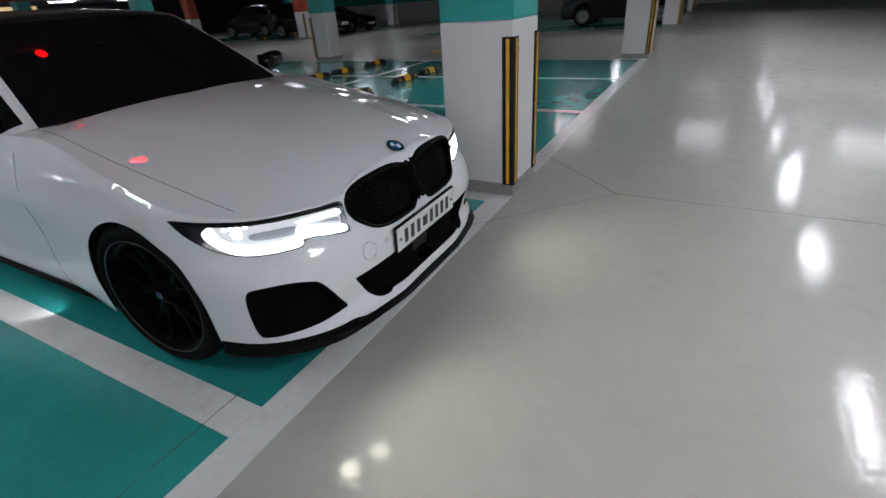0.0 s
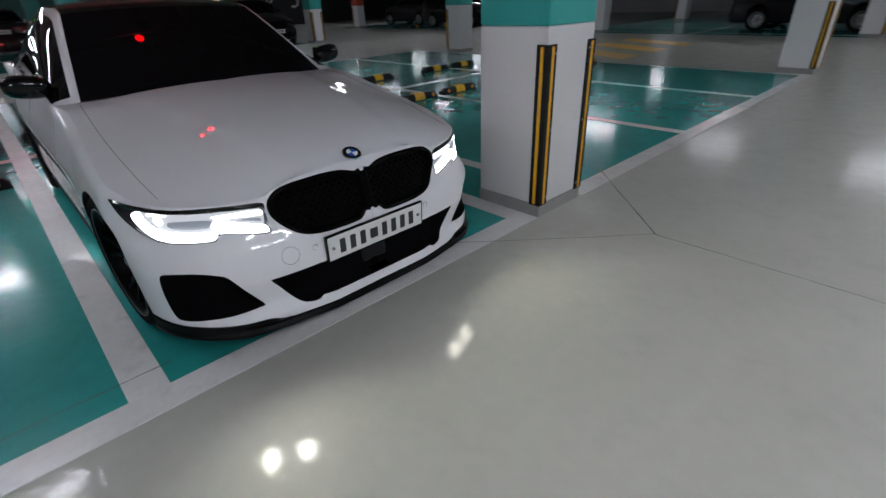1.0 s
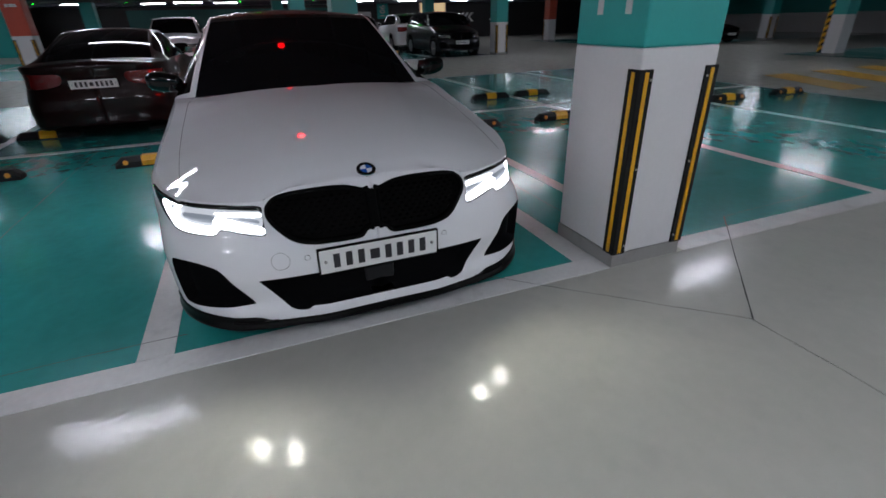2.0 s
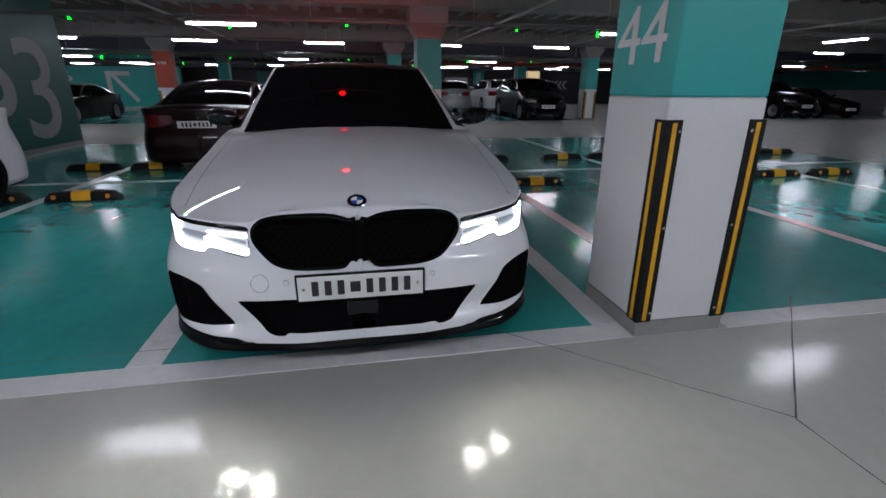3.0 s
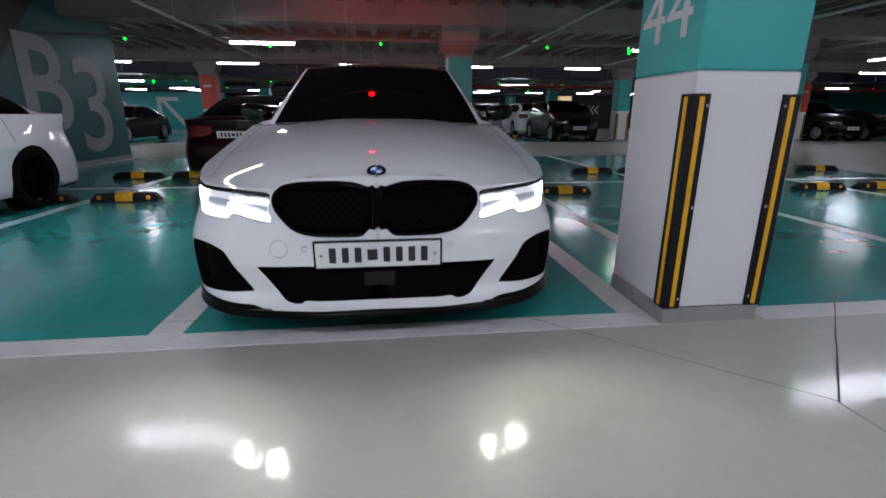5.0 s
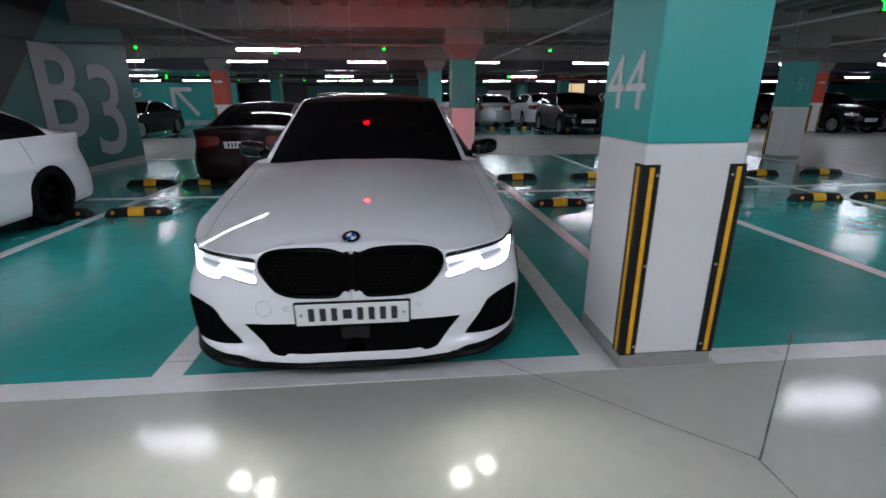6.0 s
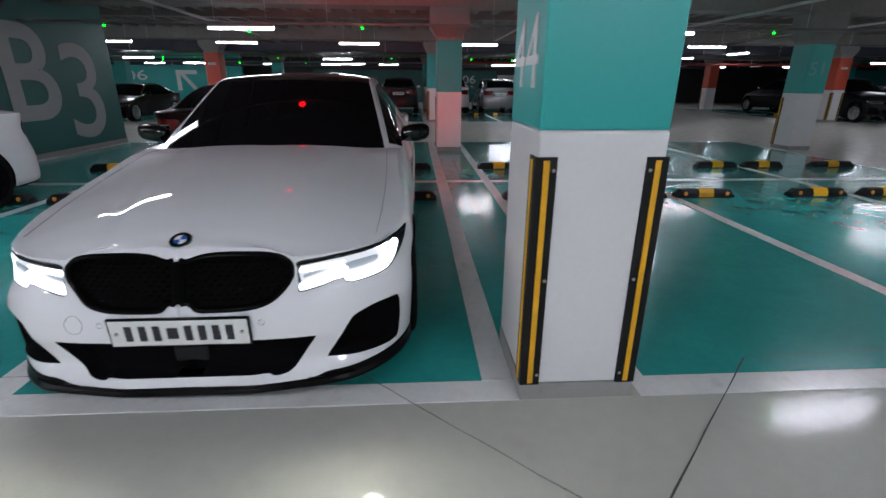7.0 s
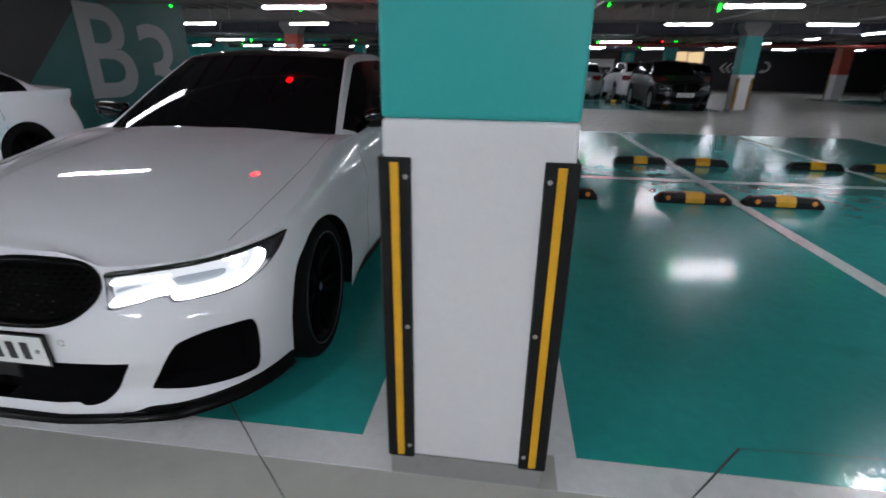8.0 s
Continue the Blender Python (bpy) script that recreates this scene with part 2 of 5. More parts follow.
def tube_along(points, radius, sides=8, closed=False, bm=None):
    bm = bm or bmesh.new()
    pts = [Vector(q) for q in points]
    rings, count = [], len(pts)
    for i, q in enumerate(pts):
        a = pts[(i - 1) % count] if closed or i else q
        b = pts[(i + 1) % count] if closed or i < count - 1 else q
        way = (b - a).normalized()
        side = way.cross(Vector((0, 0, 1)))
        if side.length < 1e-3:
            side = Vector((1, 0, 0))
        side.normalize()
        up = side.cross(way)
        rings.append([bm.verts.new(q + radius * (math.cos(t) * side + math.sin(t) * up)) for t in (2 * math.pi * k / sides for k in range(sides))])
    for i in range(count if closed else count - 1):
        one, two = rings[i], rings[(i + 1) % count]
        for k in range(sides):
            bm.faces.new((one[k], one[(k + 1) % sides], two[(k + 1) % sides], two[k]))
    if not closed:
        bm.faces.new(rings[0][::-1])
        bm.faces.new(rings[-1])
    bmesh.ops.recalc_face_normals(bm, faces=bm.faces[:])
    return bm


def lathe(profile, sides=32, axis="y", bm=None, sweep=2 * math.pi):
    """Turns (radius, along) pairs round an axis."""
    bm = bm or bmesh.new()
    rings = []
    for k in range(sides):
        t = sweep * k / sides
        ring = []
        for r, h in profile:
            c, s = r * math.cos(t), r * math.sin(t)
            ring.append(bm.verts.new({"x": (h, c, s), "y": (c, h, s), "z": (c, s, h)}[axis]))
        rings.append(ring)
    for k in range(sides):
        one, two = rings[k], rings[(k + 1) % sides]
        for i in range(len(profile) - 1):
            bm.faces.new((one[i], one[i + 1], two[i + 1], two[i]))
    bmesh.ops.remove_doubles(bm, verts=bm.verts[:], dist=1e-6)
    bmesh.ops.recalc_face_normals(bm, faces=bm.faces[:])
    return bm


def lettering(text, size, depth, shear=0.0, stroke=0.0):
    """Raised characters in the built-in font, in the xz plane facing -y, from x = 0, on z = 0."""
    curve = bpy.data.curves.new("lettering", "FONT")
    curve.body, curve.size, curve.extrude, curve.shear, curve.offset = text, size, depth, shear, stroke
    ob = bpy.data.objects.new("lettering", curve)
    scene.collection.objects.link(ob)
    bpy.context.view_layer.update()
    data = bpy.data.meshes.new_from_object(ob.evaluated_get(bpy.context.evaluated_depsgraph_get()))
    bm = bmesh.new()
    bm.from_mesh(data)
    bpy.data.objects.remove(ob)
    bpy.data.meshes.remove(data)
    xs, ys = [v.co.x for v in bm.verts], [v.co.y for v in bm.verts]
    for v in bm.verts:
        v.co = Vector((v.co.x - min(xs), -v.co.z, v.co.y - min(ys)))
    return bm, max(xs) - min(xs), max(ys) - min(ys)


def fit_letters(text, width, height, m, name, material, parent, label="", stroke=0.0):
    """Characters stretched to a width and height, laid by the matrix m (x to the reader's right, z up, -y to the reader)."""
    bm, w, h = lettering(text, 1.0, 0.004, 0.0, stroke)
    for v in bm.verts:
        v.co = m @ Vector((v.co.x * width / w, v.co.y, v.co.z * height / h))
    return part(name, bm, material, parent, label)


# ---- the hall: floor, markings, ceiling, walls ----
X0, X1, Y0, Y1 = -36.0, 9.0, -22.0, 34.0
CEILING, GIRDER = 3.25, 2.75
floor = tagged(mesh_object("floor", box(X0, X1, Y0, Y1, -0.2, 0.0), EPOXY), "glossy light grey epoxy floor of a parking hall", "floor", kind="structure")

PITCH = 7.75
BAY_LINES = [(-7.30, -7.18), (-4.93, -4.81), (-2.466, -2.313), (-0.153, -0.005), (0.52, 0.64), (2.74, 2.86), (5.16, 5.28), (7.58, 7.70)]
LATER = [(y0 + 2 * PITCH, y1 + 2 * PITCH) for y0, y1 in BAY_LINES[4:]]
STRETCHES = [(Y0 + 1, 7.70), (15.4, Y1 - 1)]
EARLIER = [(y0 - 2 * PITCH, y1 - 2 * PITCH) for y0, y1 in BAY_LINES[4:]]


def marking(name, x0, x1, y0, y1, z, material, label):
    """A coat of floor paint with a rounded rim, on the floor."""
    bm = box(x0, x1, y0, y1, 0.0005, z)
    return tagged(mesh_object(name, bm, material), label, "floor marking", kind="structure")


ISLANDS = [(0.0, -10.0), (-16.2, -26.2)]
for front, rear in ISLANDS:
    for ya, yb in STRETCHES:
        marking("bay_paint", rear + 0.15, front - 0.15, ya, yb, 0.003, TEAL_FLOOR, "teal epoxy paint under the parking bays")
        for x in (front - 0.15, rear):
            marking("front_line", x, x + 0.15, ya, yb, 0.0045, LINE_PAINT, "white line along the front of the parking bays")
        marking("back_line", (front + rear) / 2 - 0.06, (front + rear) / 2 + 0.06, ya, yb, 0.0075, LINE_PAINT, "white line between two rows of bays")
    for y0, y1 in EARLIER + BAY_LINES + LATER:
        marking("bay_line", rear + 0.15, front - 0.15, y0, y1, 0.006, LINE_PAINT, "white dividing line between parking bays")
# grey paint round the column's foot breaks the front line
for y in (0, PITCH):
    marking("column_apron", -0.16, 0.004, y - 0.0, y + 0.56, 0.0052, EPOXY, "grey epoxy patch at a column's foot")
# yellow hatching beyond the next column
for k in range(3):
    y = 8.3 + 1.65 * k
    bm = prism([(-3.7, y), (-3.7, y + 0.80), (-6.0, y + 1.87), (-6.0, y + 1.07)], "z", 0.0005, 0.004)
    tagged(mesh_object("yellow_stripe", bm, YELLOW_LINE), "worn yellow hatching stripe on the floor", "floor marking", kind="structure")


def joint(points, width=0.009, wander=0.006):
    """A saw cut or crack in the floor, filled with dark dirt."""
    rng = random.Random(len(points) * 31 + int(points[0][0] * 100))
    bm = bmesh.new()
    line = []
    for (xa, ya), (xb, yb) in zip(points, points[1:]):
        steps = max(2, int(math.hypot(xb - xa, yb - ya) / 0.12))
        line += [(xa + (xb - xa) * k / steps, ya + (yb - ya) * k / steps) for k in range(steps)]
    line.append(points[-1])
    rails = []
    for i, (x, y) in enumerate(line):
        xa, ya = line[max(0, i - 1)]
        xb, yb = line[min(len(line) - 1, i + 1)]
        long = math.hypot(xb - xa, yb - ya)
        nx, ny = -(yb - ya) / long, (xb - xa) / long
        off, half = rng.uniform(-wander, wander), width / 2 * rng.uniform(0.45, 1.1)
        rails.append([bm.verts.new((x + nx * (off + s * half), y + ny * (off + s * half), 0.0087)) for s in (-1, 1)])
    for one, two in zip(rails, rails[1:]):
        bm.faces.new((one[0], one[1], two[1], two[0]))
    bmesh.ops.recalc_face_normals(bm, faces=bm.faces[:])
    for f in bm.faces:
        if f.normal.z < 0:
            f.normal_flip()
    return tagged(mesh_object("floor_joint", bm, JOINT), "thin dark joint cut in the floor", "floor joint", kind="structure")


joint([(0.698, 0.264), (-0.28, 1.247)], 0.009, 0.002)
joint([(0.698, 0.264), (-0.10, -0.60), (-0.75, -1.25)], 0.006, 0.004)
joint([(0.698, 0.264), (1.21, 0.262), (6.0, 0.262)], 0.007, 0.004)
joint([(-0.15, -3.66), (-1.95, -3.62), (-3.8, -3.605), (-5.0, -3.6)], 0.006, 0.008)
joint([(-0.285, -2.27), (-0.29, -2.7), (-0.26, -3.3), (-0.25, -3.62)], 0.006, 0.004)
joint([(-0.28, 1.247), (-0.302, 1.756), (-0.33, 2.6), (-0.35, 4.6)], 0.004, 0.003)
joint([(-0.75, 0.25), (-5.0, 0.24), (-8.0, 0.24)], 0.006, 0.006)
joint([(0.0, -3.66), (0.9, -3.70)], 0.005, 0.004)

# ceiling: a slab over deck ribs that run across the aisle
bm = box(X0, X1, Y0, Y1, CEILING, CEILING + 0.3)
y = Y0
while y < Y1:
    box(X0, X1, y, y + 0.16, CEILING - 0.12, CEILING + 0.01, bm=bm)
    y += 0.55
for x in (-0.265, -8.515, -16.465, -24.565):
    box(x - 0.265, x + 0.265, Y0, Y1, GIRDER, CEILING + 0.005, bevel=0.012, bm=bm)
for x in (-4.3, -12.4, -20.4, 3.9):
    box(x - 0.12, x + 0.12, Y0, Y1, CEILING - 0.25, CEILING + 0.005, bm=bm)
ceiling = tagged(mesh_object("ceiling", bm, DECK), "dim grey ribbed concrete ceiling with deep girders", "ceiling", kind="structure")
for name, x0, x1, y0, y1 in (("wall_west", X0 - 0.3, X0, Y0, Y1), ("wall_east", X1, X1 + 0.3, Y0, Y1), ("wall_south", X0, X1, Y0 - 0.3, Y0), ("wall_north", X0, X1, Y1, Y1 + 0.3)):
    wall = tagged(new(name), "painted concrete wall that closes the hall", "wall", kind="structure")
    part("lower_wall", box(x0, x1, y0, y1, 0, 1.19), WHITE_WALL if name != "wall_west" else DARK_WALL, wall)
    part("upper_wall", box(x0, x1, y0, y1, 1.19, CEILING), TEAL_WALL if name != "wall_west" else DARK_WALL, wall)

# the stair core's wall with the storey's name
core = tagged(new("wall_core"), "teal and dark grey wall with large storey lettering", "wall", kind="structure")
part("wall_body", box(-10.0, -1.6, -7.6, -7.3, 0, CEILING), DIMMED_TEAL, core)
part("dark_panel", prism([(-8.02, CEILING), (-4.86, 0.02), (-1.6, 0.02), (-1.6, CEILING)], "y", -7.3, -7.294), DARK_WALL, core, "dark grey painted field with a slanting edge")
part("skirting", box(-10.0, -1.6, -7.3, -7.288, 0, 0.1), PLINTH, core)
to_wall = Matrix(((-1, 0, 0, -6.96), (0, -1, 0, -7.294), (0, 0, 1, 0.68), (0, 0, 0, 1)))
fit_letters("B", 1.22, 1.64, to_wall, "letter", DIMMED_LETTER_GREY, core, "large pale letter B", 0.014)
to_wall = Matrix(((-1, 0, 0, -8.36), (0, -1, 0, -7.294), (0, 0, 1, 0.25), (0, 0, 0, 1)))
fit_letters("3", 1.05, 1.83, to_wall, "letter", DIMMED_LETTER_GREY, core, "large pale figure 3", 0.004)


# a cross wall beyond the second aisle, with a painted arrow, and the far wall's storey figure
cross = tagged(new("wall_cross"), "teal cross wall with a large white arrow", "wall", kind="structure")
part("wall_body", box(-33.0, -32.7, Y0, -12.1, 0, CEILING), TEAL_WALL, cross)
bars = [[(-16.46, 2.13), (-15.08, 2.13), (-15.08, 1.87), (-16.46, 1.87)], [(-16.46, 1.87), (-16.19, 1.87), (-16.19, 0.83), (-16.46, 0.83)], [(-16.24, 1.93), (-16.03, 2.04), (-14.70, 0.39), (-14.91, 0.24)]]
for k, bar in enumerate(bars):
    part("arrow_stroke", prism(bar, "x", -32.7, -32.694 + 0.001 * k), SIGN_WHITE, cross)
m = Matrix(((0, -1, 0, -32.698), (1, 0, 0, -19.8), (0, 0, 1, 1.50), (0, 0, 0, 1)))
fit_letters("06", 1.45, 0.62, m, "figure", SIGN_WHITE, cross, "pale figures 06")
west = bpy.data.objects["wall_west"]
m = Matrix(((0, -1, 0, X0 + 0.004), (1, 0, 0, 7.1), (0, 0, 1, 0.45), (0, 0, 0, 1)))
fit_letters("3", 0.62, 1.25, m, "figure", BADGE_WHITE, west, "white figure 3")
m = Matrix(((0, -1, 0, X0 + 0.005), (1, 0, 0, 2.88), (0, 0, 1, 1.38), (0, 0, 0, 1)))
fit_letters("106", 1.32, 0.55, m, "figure", SIGN_WHITE, west, "white figures 106")
part("teal_field", box(X0, X0 + 0.003, -8.0, 5.8, 0.0, 2.3), DIMMED_TEAL, west, "teal painted field")
part("white_field", box(X0, X0 + 0.004, 5.9, 7.7, 1.45, 1.98), SIGN_WHITE, west, "white painted field")
# white signs on the dark far wall: three chevrons and a turning arrow
for k in range(3):
    y = 14.85 + 0.38 * k
    part("chevron", prism([(y, 1.48), (y + 0.3, 1.80), (y + 0.46, 1.80), (y + 0.16, 1.48), (y + 0.46, 1.16), (y + 0.3, 1.16)], "x", X0, X0 + 0.004), SIGN_WHITE, west, "white chevron")
bow = [(17.7 + r * math.cos(a) * 1.2, 1.57 + r * math.sin(a)) for r, turns in ((0.38, 1), (0.26, -1)) for a in np.linspace(-1.5, 1.5, 12)[::turns]]
part("turning_arrow", prism(bow, "x", X0, X0 + 0.004), SIGN_WHITE, west, "white bent arrow")
part("arrow_head", prism([(17.75, 1.13), (17.75, 1.43), (17.45, 1.28)], "x", X0, X0 + 0.005), SIGN_WHITE, west, "white arrow head")
# made-up frame with glowing panels, in place of a warmly lit opening
opening = tagged(new("window_1"), "glowing framed panels added for a warmly lit opening in the far wall", "window", kind="structure")
part("window_frame", box(X0 - 0.01, X0 + 0.05, 11.5, 13.7, 1.25, 2.75, 0.01, 1), GALV, opening)
part("pane", box(X0 + 0.02, X0 + 0.056, 11.58, 12.56, 1.33, 2.67), OPENING_GLOW, opening)
part("pane", box(X0 + 0.02, X0 + 0.056, 12.64, 13.62, 1.33, 2.67), OPENING_GLOW, opening)
board = tagged(new("hanging_sign"), "tall teal sign board with pale figures", "sign")
part("board", box(X0 + 0.3, X0 + 0.34, 8.1, 8.95, 1.5, 2.55, 0.006, 1), TEAL_WALL, board)
m = Matrix(((0, 1, 0, X0 + 0.343), (0, 0, -1, 8.68), (1, 0, 0, 1.66), (0, 0, 0, 1)))
fit_letters("106", 0.72, 0.36, m, "figure", SIGN_WHITE, board, "pale figures 106")
for y in (8.2, 8.85):
    part("hanger", tube_along([(X0 + 0.32, y, 2.54), (X0 + 0.32, y, CEILING)], 0.008, 6), GALV, board)


# ---- columns ----
def corner_guard(corner_x, corner_y, sx, sy, parent):
    """A rubber angle round a column's corner; sx, sy: the outward signs of its two faces."""
    guard = new("corner_guard")
    guard.parent = parent
    wide, thick, z0, z1 = 0.078, 0.011, 0.088, 1.093
    flat = [(0.0, 0.0), (-wide, 0.0), (-wide + 0.004, thick), (thick * 0.6, thick), (thick, thick * 0.6), (thick, -wide + 0.004), (0.0, -wide)]
    outline = [(corner_x + sx * u, corner_y + sy * v) for u, v in flat]
    part("rubber", prism(outline, "z", z0, z1, 0.0015), RUBBER, guard)
    for along_x in (True, False):
        pts = [(-0.046, thick), (-0.044, thick + 0.004), (-0.024, thick + 0.004), (-0.022, thick)]
        pts = [(corner_x + sx * (u if along_x else v), corner_y + sy * (v if along_x else u)) for u, v in pts]
        part("reflective_strip", prism(pts, "z", z0 + 0.012, z1 - 0.012), YELLOW, guard)
        for z in (z0 + 0.05, (z0 + z1) / 2, z1 - 0.05):
            bm = lathe([(0.0, 0.004), (0.005, 0.0035), (0.0075, 0.0)], 8, "y" if along_x else "x")
            for v in bm.verts:
                along, out = (-0.063, thick)
                if along_x:
                    v.co += Vector((corner_x + sx * along, corner_y + sy * out, z))
                else:
                    v.co += Vector((corner_x + sx * out, corner_y + sy * along, z))
            part("screw", bm, SCREW, guard)
    return guard


def column(x_front, y0, toward, colour, band=2.34):
    """A square column; toward: the side (+1 or -1 in x) of its aisle, where the guards sit."""
    x1, x0, y1 = x_front, x_front - 0.53, y0 + 0.5
    label = "square column, white below and %s above, with black and yellow corner guards" % ("teal" if colour is TEAL_WALL else "red")
    col = tagged(new("column"), label, "column", "columns of the hall")
    part("plinth", box(x0 - 0.002, x1 + 0.002, y0 - 0.002, y1 + 0.002, 0, 0.088), PLINTH, col)
    part("lower_shaft", box(x0, x1, y0, y1, 0.088, 1.19, 0.012, 3), WHITE_WALL, col)
    part("painted_band", box(x0, x1, y0, y1, 1.19, band, 0.012, 3), colour, col)
    part("upper_shaft", box(x0, x1, y0, y1, band, GIRDER - 0.005, 0.012, 3), CONCRETE, col)
    outline = [(y0 - 0.003, band + 0.06), (y0 - 0.14, band + 0.26), (y0 - 0.14, GIRDER), (y1 + 0.14, GIRDER), (y1 + 0.14, band + 0.26), (y1 + 0.003, band + 0.06)]
    part("capital", prism(outline, "x", x0 - 0.01, x1 + 0.01, 0.008), CONCRETE, col)
    for y, sy in ((y0, -1), (y1, 1)):
        corner_guard(x1 if toward > 0 else x0, y, toward, sy, col)
    return col


RED_ONES = {(-2, -1), (-2, 2), (-3, 2)}
for i, (x, toward) in enumerate(((0.0, 1), (-8.25, -1), (-16.2, 1), (-24.3, -1))):
    for k in range(-2, 4):
        if (i < 2 and k == -1) or (i == 0 and k < 0):
            continue
        col = column(x, PITCH * k, toward, RED_WALL if (-i, k) in RED_ONES else TEAL_WALL, 2.16 if i == 1 else 2.34)
        if (-i, k) in RED_ONES:
            for n, wide in enumerate((0.07, 0.09, 0.06)):
                y = PITCH * k + 0.12 + 0.1 * n
                part("sign_bar", box(x if toward > 0 else x - 0.53 - 0.004, x + 0.004 if toward > 0 else x - 0.53, y, y + wide, 1.93, 2.01), SIGN_WHITE, col, "pale sign bar")
        if i == 0 and k == 0:
            m = Matrix(((1, 0, 0, -0.485), (0, 1, 0, -0.001), (0, 0, 1, 1.338), (0, 0, 0, 1)))
            fit_letters("44", 0.40, 0.26, m, "number", SIGN_WHITE, col, "pale figures 44", 0.0)
        if i == 1 and k == 1:
            m = Matrix(((0, -1, 0, x + 0.001), (1, 0, 0, PITCH * k + 0.06), (0, 0, 1, 1.55), (0, 0, 0, 1)))
            fit_letters("51", 0.3, 0.26, m, "number", FADED_TEAL, col, "faded teal figures 51", 0.0)


# ---- lights and services under the ceiling ----
def tube_light(x, y, z, glow, long=1.12, fat=1.0):
    lamp = tagged(new("tube_light"), "lit white LED tube light hanging on a conduit", "ceiling light", "tube lights of the hall")
    bm = tube_along([(x, y - long / 2, z), (x, y + long / 2, z)], 0.026 * fat, 12)
    for v in bm.verts:
        v.co.x = x + (v.co.x - x) * 2.0
    part("tube", bm, glow, lamp)
    part("tray", prism([(x - 0.062, z + 0.014), (x - 0.056, z + 0.030), (x - 0.018, z + 0.065), (x + 0.018, z + 0.065), (x + 0.056, z + 0.030), (x + 0.062, z + 0.014), (x + 0.054, z + 0.026), (x - 0.054, z + 0.026)], "y", y - long / 2 - 0.02, y + long / 2 + 0.02), GALV, lamp)
    for s in (-1, 1):
        part("hanger", tube_along([(x, y + s * long * 0.4, z + 0.06), (x, y + s * long * 0.4, CEILING)], 0.004, 5), GALV, lamp)
    return lamp


def conduit(x, z, y0, y1):
    rail = tagged(new("lighting_conduit"), "long pale steel conduit carrying the lights", "conduit", "lighting conduits")
    part("rail", box(x - 0.025, x + 0.025, y0, y1, z + 0.068, z + 0.11, 0.004, 1), CONDUIT, rail)
    y = y0 + 1.0
    while y < y1:
        part("rod", tube_along([(x, y, z + 0.1), (x, y, CEILING)], 0.004, 5), GALV, rail)
        y += 3.0


def bay_sensor(x, y, z, glow, big=False):
    sensor = tagged(new("bay_sensor"), "small %s bay indicator lamp under the conduit" % ("green" if glow is GREEN_GLOW else "red"), "indicator lamp", "bay indicator lamps")
    part("housing", lathe([(0.0, 0.07), (0.014, 0.07), (0.014, 0.018), (0.0, 0.018)], 12, "z"), WHITE_WALL, sensor)
    part("led", lathe([(0.0, -0.022), (0.035, -0.02), (0.048, -0.004), (0.05, 0.006), (0.042, 0.018), (0.0, 0.018)], 16, "z"), glow, sensor)
    if big:
        part("indicator_plate", box(0.05, 0.062, -0.045, 0.045, -0.15, -0.02, 0.004, 1), glow, sensor)
        part("plate_case", box(0.03, 0.05, -0.055, 0.055, -0.16, 0.0, 0.004, 1), SATIN_BLACK, sensor)
    sensor.location = (x, y, z)
    sensor.scale = (0.85, 0.85, 1) if glow is RED_GLOW else (0.42, 0.42, 0.62)


ROW_Z, AISLE_Z = 2.265, 2.44
for x in (-2.5, -7.6, -18.7, -23.8):
    conduit(x, ROW_Z, Y0 + 1, Y1 - 1)
    for k in range(-2, 4):
        if k != 2:
            tube_light(x, -3.525 + PITCH * k, ROW_Z, TUBE_ROW if x == -2.5 or (x == -7.6 and k == 0) else TUBE_CROSS)
for x in (-13.2, 3.0, -29.4):
    conduit(x, AISLE_Z, Y0 + 1, Y1 - 1)
    first = -5.55 if x < 0 else -5.6
    for k in range(-4, 8):
        tube_light(x, first + 3.5 * k, AISLE_Z, TUBE_CROSS if x < 0 else TUBE if k > 4 else TUBE_AISLE if k > 1 else TUBE_FRONT, fat=1.0 if x < 0 else 1.7)
# the cross aisle's lights lie across the others
for k in range(-8, 2):
    lamp = tube_light(0, 0, AISLE_Z, TUBE_CROSS if k > -3 else TUBE)
    lamp.matrix_basis = pose(1.2 + 3.5 * k, 11.5, 0, 0, 0, 90)
OCCUPIED = {(-2.5, -1.38), (-2.5, -5.88)}
for x in (-2.5, -7.6, -18.7, -23.8):
    for k in range(-1, 2):
        for y in (-5.88, -3.39, -1.38):
            spot = (x, y)
            if k or spot not in OCCUPIED:
                wide = y == -3.39
                bay_sensor(x, y + (6.95 if wide else PITCH) * k, ROW_Z + 0.02, GREEN_GLOW, wide)
            else:
                bay_sensor(x + 0.12, y - 0.10, ROW_Z + 0.02, RED_GLOW)
                tagged(mesh_object("sensor_bracket", box(x, x + 0.14, y - 0.115, y - 0.085, ROW_Z + 0.085, ROW_Z + 0.1), GALV), "short steel bracket on the lighting conduit", "bracket")
fire_main = tagged(new("fire_main"), "dull red fire main on rods under the ceiling", "pipe")
part("pipe", tube_along([(-17.0, 0.5, 2.10), (-17.0, 30.0, 2.10)], 0.05, 10), RED_PAINT, fire_main, "", True)
for k in range(10):
    part("rod", tube_along([(-17.56, 1.0 + 3.0 * k, 2.10), (-17.56, 1.0 + 3.0 * k, CEILING)], 0.006, 5), GALV, fire_main)
    part("bracket", box(-17.57, -16.94, 0.98 + 3.0 * k, 1.02 + 3.0 * k, 2.03, 2.055), GALV, fire_main)
for y in (5.9, 21.6):
    bay_sensor(-18.7, y, ROW_Z + 0.02, RED_SMALL)
